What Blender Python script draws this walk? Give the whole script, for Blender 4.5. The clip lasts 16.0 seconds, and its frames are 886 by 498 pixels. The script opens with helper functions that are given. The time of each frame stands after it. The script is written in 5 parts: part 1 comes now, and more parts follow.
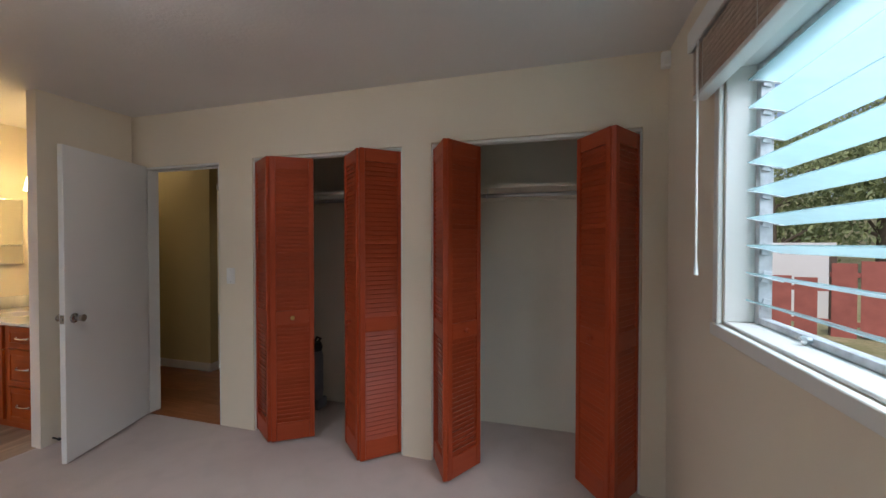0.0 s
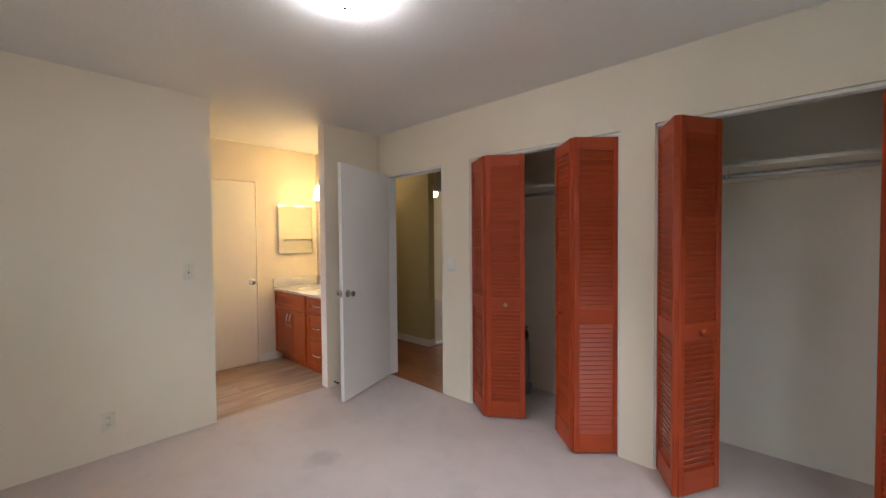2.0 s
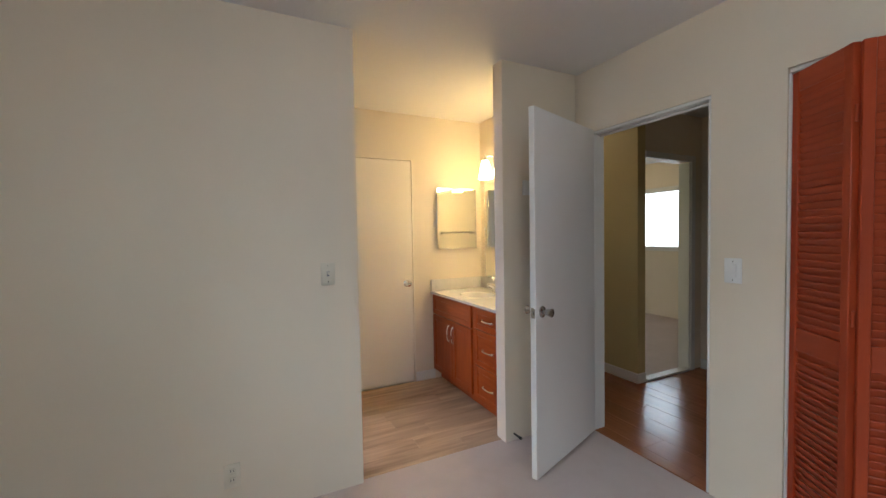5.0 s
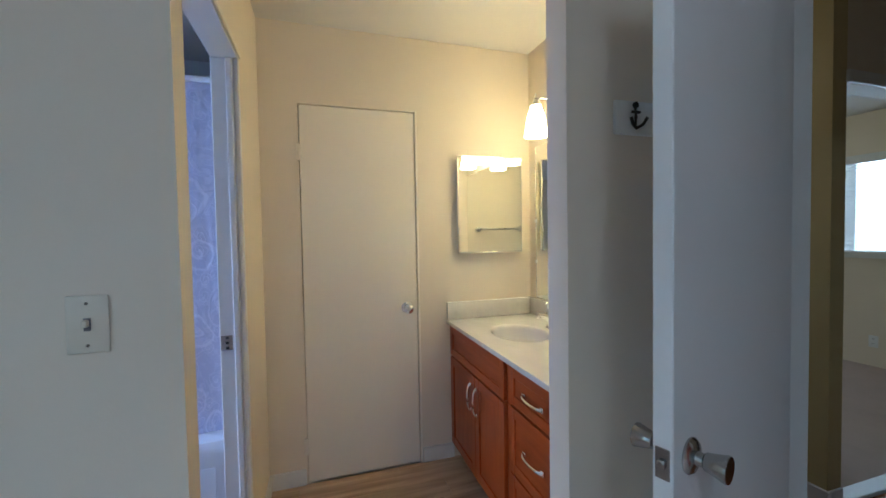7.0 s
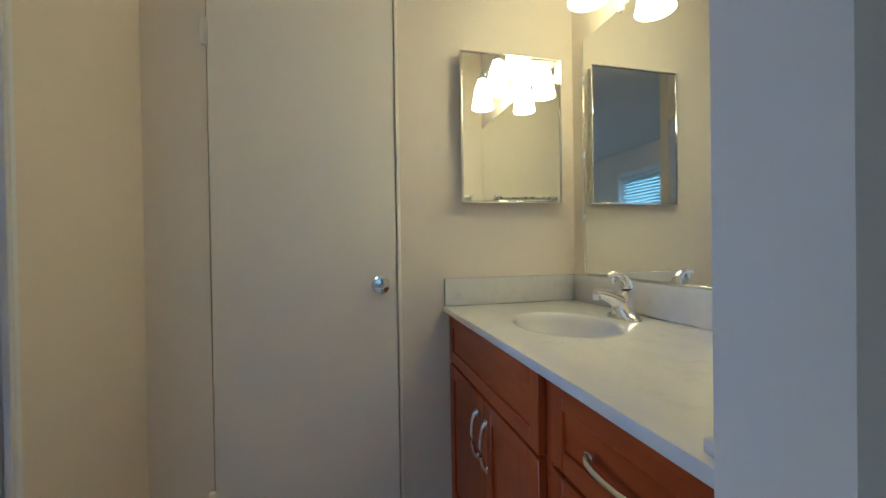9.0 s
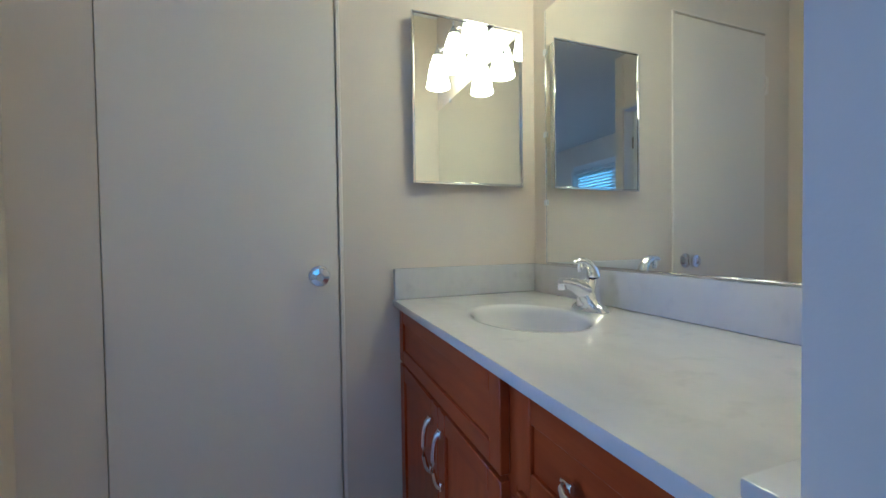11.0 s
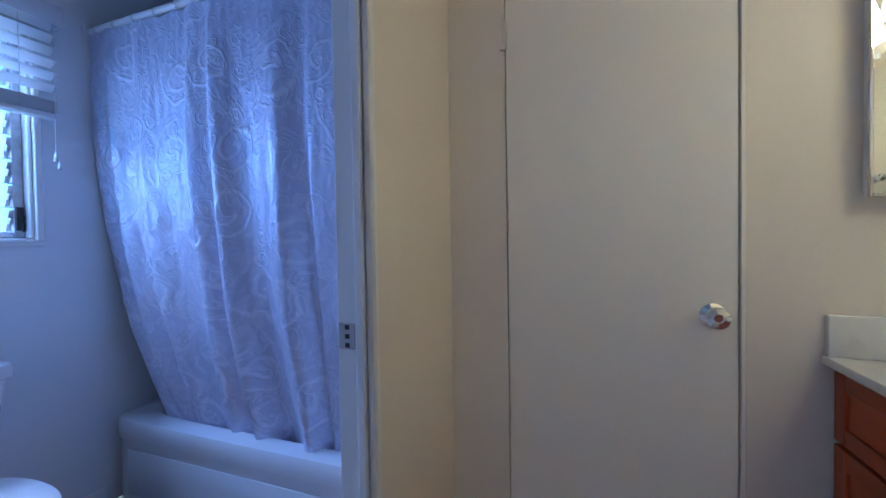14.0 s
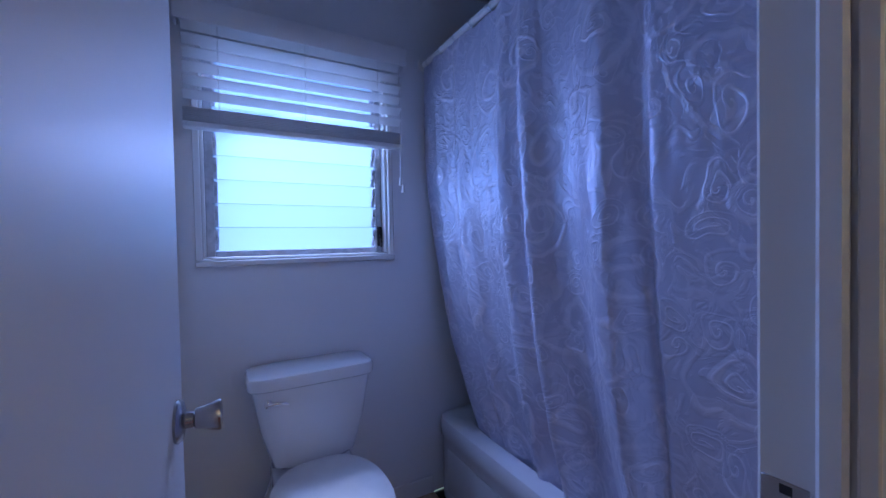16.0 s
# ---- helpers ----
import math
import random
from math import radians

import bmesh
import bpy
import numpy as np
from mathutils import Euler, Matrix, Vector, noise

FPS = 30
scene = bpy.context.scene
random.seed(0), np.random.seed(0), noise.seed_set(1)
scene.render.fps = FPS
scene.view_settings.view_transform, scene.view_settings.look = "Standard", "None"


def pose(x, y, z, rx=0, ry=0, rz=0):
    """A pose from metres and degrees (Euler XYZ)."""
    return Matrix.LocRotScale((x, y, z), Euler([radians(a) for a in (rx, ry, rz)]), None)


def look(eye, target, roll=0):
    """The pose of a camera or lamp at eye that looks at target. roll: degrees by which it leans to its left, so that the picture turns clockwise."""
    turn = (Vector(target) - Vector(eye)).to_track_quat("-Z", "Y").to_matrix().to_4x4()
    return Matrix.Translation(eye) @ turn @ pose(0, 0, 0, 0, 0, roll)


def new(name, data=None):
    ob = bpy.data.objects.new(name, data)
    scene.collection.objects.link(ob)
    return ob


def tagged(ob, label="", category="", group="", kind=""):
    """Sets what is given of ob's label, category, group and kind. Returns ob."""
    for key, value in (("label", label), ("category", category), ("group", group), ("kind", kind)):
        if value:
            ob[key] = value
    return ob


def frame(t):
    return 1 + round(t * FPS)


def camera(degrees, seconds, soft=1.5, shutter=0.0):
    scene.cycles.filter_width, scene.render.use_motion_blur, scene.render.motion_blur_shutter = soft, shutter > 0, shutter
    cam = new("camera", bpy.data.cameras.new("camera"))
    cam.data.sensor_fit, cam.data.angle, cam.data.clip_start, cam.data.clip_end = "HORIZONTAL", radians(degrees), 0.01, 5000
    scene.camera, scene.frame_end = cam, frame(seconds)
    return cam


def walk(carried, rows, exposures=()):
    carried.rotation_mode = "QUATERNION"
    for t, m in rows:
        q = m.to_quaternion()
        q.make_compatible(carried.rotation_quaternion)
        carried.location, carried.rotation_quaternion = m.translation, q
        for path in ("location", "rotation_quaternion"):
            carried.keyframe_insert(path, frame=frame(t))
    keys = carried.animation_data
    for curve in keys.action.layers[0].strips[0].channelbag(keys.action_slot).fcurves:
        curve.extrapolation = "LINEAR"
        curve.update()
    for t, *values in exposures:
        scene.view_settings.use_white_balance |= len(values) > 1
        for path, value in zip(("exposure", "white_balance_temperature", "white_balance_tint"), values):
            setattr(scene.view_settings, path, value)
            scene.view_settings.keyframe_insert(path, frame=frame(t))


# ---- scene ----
cam = camera(97.1, 16.0)
PATH = [
    (0, (-0.102, 1.617, 1.423), (-0.675, 3.533, 1.393), -0.0),
    (0.5, (-0.145, 1.564, 1.399), (-0.927, 3.405, 1.356), -0.1),
    (1, (-0.177, 1.536, 1.386), (-1.157, 3.279, 1.339), -0.3),
    (1.5, (-0.207, 1.506, 1.39), (-1.384, 3.122, 1.339), -0.4),
    (2, (-0.232, 1.481, 1.404), (-1.601, 2.938, 1.349), -0.5),
    (2.5, (-0.28, 1.452, 1.402), (-1.824, 2.721, 1.346), -0.6),
    (3, (-0.375, 1.429, 1.384), (-2.079, 2.475, 1.332), -0.5),
    (3.5, (-0.556, 1.469, 1.39), (-2.354, 2.343, 1.328), -0.7),
    (4, (-0.829, 1.593, 1.395), (-2.631, 2.458, 1.325), -0.9),
    (4.2, (-0.962, 1.646, 1.39), (-2.755, 2.529, 1.319), -1.0),
    (6.3, (-2.192, 2.48, 1.359), (-4.055, 3.204, 1.288), -0.9),
    (6.5, (-2.325, 2.548, 1.362), (-4.207, 3.22, 1.29), -1.0),
    (7, (-2.6, 2.738, 1.339), (-4.508, 3.332, 1.275), -1.0),
    (7.5, (-2.852, 2.862, 1.297), (-4.784, 3.373, 1.228), -0.9),
    (8, (-3.072, 2.947, 1.232), (-5.012, 3.427, 1.164), -0.7),
    (8.5, (-3.235, 3.027, 1.17), (-5.175, 3.51, 1.114), -0.9),
    (9, (-3.36, 3.084, 1.071), (-5.302, 3.563, 1.056), -0.9),
    (9.5, (-3.459, 3.122, 1.016), (-5.395, 3.624, 1.013), -1.0),
    (9.7, (-3.498, 3.123, 1.001), (-5.415, 3.696, 1.006), -0.8),
    (11.8, (-3.517, 3.159, 1.06), (-5.393, 3.852, 1.012), -0.8),
    (12, (-3.535, 3.127, 1.048), (-5.435, 3.753, 1.026), -0.9),
    (12.5, (-3.526, 3.088, 1.069), (-5.496, 3.427, 1.025), -0.7),
    (13, (-3.519, 3.019, 1.05), (-5.519, 3.036, 1.052), -0.4),
    (13.5, (-3.518, 2.951, 1.105), (-5.491, 2.622, 1.078), -0.6),
    (14, (-3.56, 2.88, 1.147), (-5.437, 2.192, 1.106), -0.9),
    (14.5, (-3.631, 2.755, 1.168), (-5.416, 1.853, 1.129), -0.9),
    (15, (-3.701, 2.665, 1.19), (-5.307, 1.474, 1.143), -1.2),
    (15.5, (-3.757, 2.602, 1.201), (-5.051, 1.077, 1.161), -1.2),
    (16, (-3.784, 2.561, 1.231), (-4.763, 0.817, 1.189), -1.1),
]
EXPOSURES = [
    (0.0, 0.3, 6450, 16), (0.6, 0.58, 6500, 19), (1.1, 0.86, 6450, 18), (1.6, 0.9, 6400, 16), (4.0, 0.86, 6450, 15),
    (6.5, 0.47, 4950, 6), (7.0, 0.40, 4850, 5), (8.0, 0.26, 5550, 1), (8.5, 0.08, 5050, 1), (9.0, -0.04, 4500, 1), (9.5, 0.02, 4300, 4),
    (12.0, -0.02, 3800, 7), (13.0, 0.02, 3900, 9), (14.0, -0.14, 4100, 10), (15.0, -0.18, 4250, 11), (15.5, -0.41, 4300, 17), (16.0, -0.85, 4450, 24)]
walk(cam, [(t, look(eye, target, roll)) for t, eye, target, roll in PATH], EXPOSURES)

# ---- world, sun, lamps ----
world = bpy.data.worlds.new("sky")
scene.world = world
world.use_nodes = True
_wn = world.node_tree.nodes
_sky = _wn.new("ShaderNodeTexSky")
_sky.sky_type = "NISHITA"
_sky.sun_disc = False
_sky.sun_elevation = radians(50)
_sky.sun_rotation = radians(200)
_sky.air_density, _sky.dust_density = 1.0, 3.0
_bg = _wn["Background"]
_bg.inputs["Strength"].default_value = 0.10
world.node_tree.links.new(_sky.outputs["Color"], _bg.inputs["Color"])

sun = new("sun", bpy.data.lights.new("sun", "SUN"))
sun.data.energy, sun.data.angle, sun.data.color = 1.5, radians(12), (1.0, 0.95, 0.88)
sun.matrix_basis = look((0, 0, 10), (2.0, 5.5, 0))


def sky_lamp(name, eye, target, sx, sy, watts, color=(0.80, 0.90, 1.0)):
    lamp = bpy.data.lights.new(name, "AREA")
    lamp.shape, lamp.size, lamp.size_y, lamp.energy, lamp.color = "RECTANGLE", sx, sy, watts, color
    ob = new(name, lamp)
    ob.matrix_basis = look(eye, target)
    return ob


# the sky's light that enters by the windows, from above their heads
sky_lamp("window_light_east", (1.35, 2.35, 2.75), (-1.6, 2.3, 0.9), 1.9, 0.9, 66)
sky_lamp("window_light_south", (-1.7, -0.75, 2.75), (-1.7, 2.4, 0.6), 1.7, 0.9, 72)
sky_lamp("window_light_bath", (-4.02, 0.30, 1.92), (-4.55, 1.95, 0.6), 0.8, 0.8, 42, (0.67, 0.72, 1.0))
sky_lamp("window_light_room", (-5.1, 8.80, 1.75), (-4.9, 5.5, 0.4), 2.8, 1.1, 62)


# ---- materials ----
def material(name):
    m = bpy.data.materials.new(name)
    m.use_nodes = True
    nt = m.node_tree
    return m, nt, nt.nodes["Principled BSDF"]


def noise_mix(nt, coord, scale, a, b, detail=4.0, lo=0.35, hi=0.65, stretch=(1, 1, 1)):
    mp = nt.nodes.new("ShaderNodeMapping")
    mp.inputs["Scale"].default_value = stretch
    nt.links.new(coord, mp.inputs["Vector"])
    n = nt.nodes.new("ShaderNodeTexNoise")
    n.inputs["Scale"].default_value, n.inputs["Detail"].default_value = scale, detail
    nt.links.new(mp.outputs["Vector"], n.inputs["Vector"])
    r = nt.nodes.new("ShaderNodeMapRange")
    r.inputs["From Min"].default_value, r.inputs["From Max"].default_value = lo, hi
    nt.links.new(n.outputs["Fac"], r.inputs["Value"])
    mx = nt.nodes.new("ShaderNodeMix")
    mx.data_type = "RGBA"
    nt.links.new(r.outputs["Result"], mx.inputs[0])
    for sock, v in ((mx.inputs[6], a), (mx.inputs[7], b)):
        if isinstance(v, tuple):
            sock.default_value = (*v, 1)
        else:
            nt.links.new(v, sock)
    return mx.outputs[2], n.outputs["Fac"]


def bump(nt, bsdf, height, strength, distance):
    b = nt.nodes.new("ShaderNodeBump")
    b.inputs["Strength"].default_value, b.inputs["Distance"].default_value = strength, distance
    nt.links.new(height, b.inputs["Height"])
    nt.links.new(b.outputs["Normal"], bsdf.inputs["Normal"])
    return b


def coords(nt, kind="Object"):
    return nt.nodes.new("ShaderNodeTexCoord").outputs[kind]


def world_pos(nt):
    return nt.nodes.new("ShaderNodeNewGeometry").outputs["Position"]


def paint(name, color, rough=0.6, fine=160.0, strength=0.12, vary=0.05, large=1.3, dist=0.002):
    m, nt, b = material(name)
    p = world_pos(nt)
    dark = tuple(c * (1 - vary) for c in color)
    col, _ = noise_mix(nt, p, large, color, dark)
    nt.links.new(col, b.inputs["Base Color"])
    b.inputs["Roughness"].default_value = rough
    _, fac = noise_mix(nt, p, fine, color, dark, 3.0)
    bump(nt, b, fac, strength, dist)
    return m


def wood(name, a, b_, rough, stretch, scale=6.0, spec=0.5, per_piece=0.0, coat=0.0):
    """Stained wood with grain along one axis (the small number in stretch)."""
    m, nt, b = material(name)
    p = coords(nt)
    if per_piece:
        info = nt.nodes.new("ShaderNodeObjectInfo")
        cmb = nt.nodes.new("ShaderNodeCombineXYZ")
        mul = nt.nodes.new("ShaderNodeMath")
        mul.operation, mul.inputs[1].default_value = "MULTIPLY", 37.0
        nt.links.new(info.outputs["Random"], mul.inputs[0])
        for i in range(3):
            nt.links.new(mul.outputs[0], cmb.inputs[i])
        ad = nt.nodes.new("ShaderNodeVectorMath")
        ad.operation = "ADD"
        nt.links.new(p, ad.inputs[0])
        nt.links.new(cmb.outputs[0], ad.inputs[1])
        p = ad.outputs[0]
    grain, fac = noise_mix(nt, p, scale, a, b_, 8.0, 0.3, 0.7, stretch)
    shade, _ = noise_mix(nt, p, 1.5, grain, tuple(c * 0.75 for c in a), 2.0, 0.45, 0.8)
    if per_piece:
        hsv = nt.nodes.new("ShaderNodeHueSaturation")
        rng = nt.nodes.new("ShaderNodeMapRange")
        rng.inputs["To Min"].default_value, rng.inputs["To Max"].default_value = 1 - per_piece, 1 + per_piece
        nt.links.new(info.outputs["Random"], rng.inputs["Value"])
        nt.links.new(rng.outputs["Result"], hsv.inputs["Value"])
        nt.links.new(shade, hsv.inputs["Color"])
        shade = hsv.outputs["Color"]
    nt.links.new(shade, b.inputs["Base Color"])
    b.inputs["Roughness"].default_value = rough
    b.inputs["Specular IOR Level"].default_value = spec
    b.inputs["Coat Weight"].default_value = coat
    bump(nt, b, fac, 0.08, 0.002)
    return m


def metal(name, color, rough, vary=0.05):
    m, nt, b = material(name)
    b.inputs["Base Color"].default_value = (*color, 1)
    b.inputs["Metallic"].default_value = 1.0
    _, fac = noise_mix(nt, coords(nt), 40.0, color, color)
    r = nt.nodes.new("ShaderNodeMapRange")
    r.inputs["To Min"].default_value, r.inputs["To Max"].default_value = max(0.02, rough - vary), rough + vary
    nt.links.new(fac, r.inputs["Value"])
    nt.links.new(r.outputs["Result"], b.inputs["Roughness"])
    return m


def plain(name, color, rough=0.5, vary=0.06, scale=12.0, spec=0.5):
    m, nt, b = material(name)
    col, _ = noise_mix(nt, coords(nt), scale, color, tuple(c * (1 - vary) for c in color))
    nt.links.new(col, b.inputs["Base Color"])
    b.inputs["Roughness"].default_value = rough
    b.inputs["Specular IOR Level"].default_value = spec
    return m


def glowing(name, color, strength, base=(0.9, 0.9, 0.85)):
    m, nt, b = material(name)
    b.inputs["Base Color"].default_value = (*base, 1)
    b.inputs["Emission Color"].default_value = (*color, 1)
    b.inputs["Emission Strength"].default_value = strength
    return m


def carpet_material():
    m, nt, b = material("carpet")
    p = world_pos(nt)
    base, fac = noise_mix(nt, p, 420.0, (0.66, 0.55, 0.50), (0.54, 0.445, 0.40), 2.0, 0.3, 0.7)
    worn, _ = noise_mix(nt, p, 2.2, base, (0.55, 0.455, 0.41), 3.0, 0.45, 0.85)
    mott, _ = noise_mix(nt, p, 7.0, worn, (0.52, 0.43, 0.385), 5.0, 0.48, 0.95)
    col = mott
    for centre, radius, tone in (((-2.50, 2.745, 0), 0.13, (0.40, 0.32, 0.28)), ((-2.95, 2.95, 0), 0.16, (0.50, 0.42, 0.38)), ((-1.6, 3.1, 0), 0.12, (0.50, 0.42, 0.38))):
        d = nt.nodes.new("ShaderNodeVectorMath")
        d.operation = "DISTANCE"
        d.inputs[1].default_value = centre
        nt.links.new(p, d.inputs[0])
        n = nt.nodes.new("ShaderNodeTexNoise")
        n.inputs["Scale"].default_value = 14.0
        nt.links.new(p, n.inputs["Vector"])
        mul = nt.nodes.new("ShaderNodeMath")
        mul.operation, mul.inputs[1].default_value, mul.inputs[2].default_value = "MULTIPLY_ADD", 0.14, -0.07
        nt.links.new(n.outputs["Fac"], mul.inputs[0])
        ad = nt.nodes.new("ShaderNodeMath")
        nt.links.new(d.outputs["Value"], ad.inputs[0])
        nt.links.new(mul.outputs[0], ad.inputs[1])
        r = nt.nodes.new("ShaderNodeMapRange")
        r.inputs["From Min"].default_value, r.inputs["From Max"].default_value = radius, radius * 0.4
        r.inputs["To Max"].default_value = 0.6
        nt.links.new(ad.outputs[0], r.inputs["Value"])
        mx = nt.nodes.new("ShaderNodeMix")
        mx.data_type = "RGBA"
        nt.links.new(r.outputs["Result"], mx.inputs[0])
        nt.links.new(col, mx.inputs[6])
        mx.inputs[7].default_value = (*tone, 1)
        col = mx.outputs[2]
    nt.links.new(col, b.inputs["Base Color"])
    b.inputs["Roughness"].default_value = 0.95
    b.inputs["Specular IOR Level"].default_value = 0.1
    bump(nt, b, fac, 0.6, 0.006)
    return m


def glass_material(name, tint=(0.85, 0.97, 0.97), opacity=0.2, rough=0.05):
    """Pane glass: mostly clear, with a glossy face and a slight tint."""
    m, nt, b = material(name)
    out = nt.nodes["Material Output"]
    tr = nt.nodes.new("ShaderNodeBsdfTransparent")
    tr.inputs["Color"].default_value = (*tint, 1)
    b.inputs["Base Color"].default_value = (0.75, 0.9, 0.92, 1)
    b.inputs["Roughness"].default_value = rough
    mx = nt.nodes.new("ShaderNodeMixShader")
    mx.inputs[0].default_value = opacity
    nt.links.new(tr.outputs[0], mx.inputs[1])
    nt.links.new(b.outputs[0], mx.inputs[2])
    nt.links.new(mx.outputs[0], out.inputs["Surface"])
    return m


def louvre_glass():
    """Louvre glass: partly clear, partly passing the sky on softly, mixed unevenly by noise."""
    m, nt, b = material("louvre_glass")
    out = nt.nodes["Material Output"]
    tr = nt.nodes.new("ShaderNodeBsdfTransparent")
    tr.inputs["Color"].default_value = (0.85, 0.97, 0.98, 1)
    tl = nt.nodes.new("ShaderNodeBsdfTranslucent")
    tl.inputs["Color"].default_value = (0.42, 0.56, 0.58, 1)
    b.inputs["Base Color"].default_value = (0.55, 0.75, 0.76, 1)
    b.inputs["Roughness"].default_value = 0.06
    m1 = nt.nodes.new("ShaderNodeMixShader")
    m1.inputs[0].default_value = 0.45
    nt.links.new(tl.outputs[0], m1.inputs[1])
    nt.links.new(b.outputs[0], m1.inputs[2])
    m2 = nt.nodes.new("ShaderNodeMixShader")
    _, fac = noise_mix(nt, world_pos(nt), 6.0, (0, 0, 0), (1, 1, 1))
    rg = nt.nodes.new("ShaderNodeMapRange")
    rg.inputs["To Min"].default_value, rg.inputs["To Max"].default_value = 0.5, 0.7
    nt.links.new(fac, rg.inputs["Value"])
    nt.links.new(rg.outputs["Result"], m2.inputs[0])
    nt.links.new(tr.outputs[0], m2.inputs[1])
    nt.links.new(m1.outputs[0], m2.inputs[2])
    nt.links.new(m2.outputs[0], out.inputs["Surface"])
    return m


def frosted_material(name):
    """Obscure glass that scatters daylight."""
    m, nt, b = material(name)
    out = nt.nodes["Material Output"]
    tl = nt.nodes.new("ShaderNodeBsdfTranslucent")
    tl.inputs["Color"].default_value = (0.35, 0.42, 0.46, 1)
    tr = nt.nodes.new("ShaderNodeBsdfTransparent")
    tr.inputs["Color"].default_value = (0.8, 0.95, 0.97, 1)
    m1 = nt.nodes.new("ShaderNodeMixShader")
    m1.inputs[0].default_value = 0.06
    nt.links.new(tl.outputs[0], m1.inputs[1])
    nt.links.new(tr.outputs[0], m1.inputs[2])
    b.inputs["Base Color"].default_value = (0.8, 0.95, 0.95, 1)
    b.inputs["Roughness"].default_value = 0.2
    _, fac = noise_mix(nt, world_pos(nt), 90.0, (0, 0, 0), (1, 1, 1))
    bump(nt, b, fac, 0.4, 0.003)
    m2 = nt.nodes.new("ShaderNodeMixShader")
    m2.inputs[0].default_value = 0.12
    nt.links.new(m1.outputs[0], m2.inputs[1])
    nt.links.new(b.outputs[0], m2.inputs[2])
    nt.links.new(m2.outputs[0], out.inputs["Surface"])
    return m


def curtain_material():
    """Pale lavender jacquard with raised scrolls: spirals round scattered centres over a fine leaf figure."""
    m, nt, b = material("curtain_fabric")
    flat = coords(nt, "UV")
    wob = nt.nodes.new("ShaderNodeTexNoise")
    wob.inputs["Scale"].default_value, wob.inputs["Detail"].default_value = 5.0, 2.0
    nt.links.new(flat, wob.inputs["Vector"])
    bend = nt.nodes.new("ShaderNodeVectorMath")
    bend.operation = "MULTIPLY_ADD"
    bend.inputs[1].default_value = (0.16, 0.16, 0.0)
    nt.links.new(wob.outputs["Color"], bend.inputs[0])
    nt.links.new(flat, bend.inputs[2])
    uv = bend.outputs[0]

    def math_node(op, x, y=None, z=None):
        n = nt.nodes.new("ShaderNodeMath")
        n.operation = op
        for k, v in enumerate((x, y, z)):
            if v is None:
                continue
            if isinstance(v, (int, float)):
                n.inputs[k].default_value = v
            else:
                nt.links.new(v, n.inputs[k])
        return n.outputs[0]

    def scrolls(scale, turns, reach, shift):
        mp = nt.nodes.new("ShaderNodeMapping")
        mp.inputs["Location"].default_value = shift
        nt.links.new(uv, mp.inputs["Vector"])
        v = nt.nodes.new("ShaderNodeTexVoronoi")
        v.voronoi_dimensions = "2D"
        v.inputs["Scale"].default_value = scale
        v.inputs["Randomness"].default_value = 0.75
        nt.links.new(mp.outputs["Vector"], v.inputs["Vector"])
        d = nt.nodes.new("ShaderNodeVectorMath")
        d.operation = "SUBTRACT"
        nt.links.new(mp.outputs["Vector"], d.inputs[0])
        nt.links.new(v.outputs["Position"], d.inputs[1])
        sep = nt.nodes.new("ShaderNodeSeparateXYZ")
        nt.links.new(d.outputs[0], sep.inputs[0])
        ang = math_node("ARCTAN2", sep.outputs[1], sep.outputs[0])
        dist = v.outputs["Distance"]
        wave = math_node("SINE", math_node("MULTIPLY_ADD", dist, turns, ang))
        line = math_node("SMOOTH_MAX", math_node("MULTIPLY_ADD", wave, 1.6, -0.7), 0.0, 0.2)
        mask = nt.nodes.new("ShaderNodeMapRange")
        mask.inputs["From Min"].default_value, mask.inputs["From Max"].default_value = reach, reach * 0.7
        nt.links.new(dist, mask.inputs["Value"])
        return math_node("MULTIPLY", line, mask.outputs["Result"])

    big = scrolls(3.4, 30.0, 0.45, (0, 0, 0))
    small = scrolls(8.5, 36.0, 0.42, (0.37, 0.21, 0))
    fine = nt.nodes.new("ShaderNodeTexNoise")
    fine.inputs["Scale"].default_value, fine.inputs["Detail"].default_value, fine.inputs["Distortion"].default_value = 15.0, 2.0, 2.2
    nt.links.new(uv, fine.inputs["Vector"])
    leaf = nt.nodes.new("ShaderNodeMapRange")
    leaf.inputs["From Min"].default_value, leaf.inputs["From Max"].default_value = 0.46, 0.60
    nt.links.new(fine.outputs["Fac"], leaf.inputs["Value"])
    figure = math_node("ADD", math_node("MULTIPLY", big, 0.9), math_node("ADD", math_node("MULTIPLY", small, 0.6), math_node("MULTIPLY", leaf.outputs["Result"], 0.45)))
    mx = nt.nodes.new("ShaderNodeMix")
    mx.data_type = "RGBA"
    mx.inputs[6].default_value, mx.inputs[7].default_value = (0.57, 0.57, 0.72, 1), (0.75, 0.74, 0.87, 1)
    nt.links.new(figure, mx.inputs[0])
    mx.clamp_factor = True
    nt.links.new(mx.outputs[2], b.inputs["Base Color"])
    b.inputs["Roughness"].default_value = 0.34
    b.inputs["Metallic"].default_value = 0.4
    b.inputs["Specular IOR Level"].default_value = 1.0
    b.inputs["Sheen Weight"].default_value = 0.2
    bump(nt, b, figure, 0.5, 0.005)
    return m


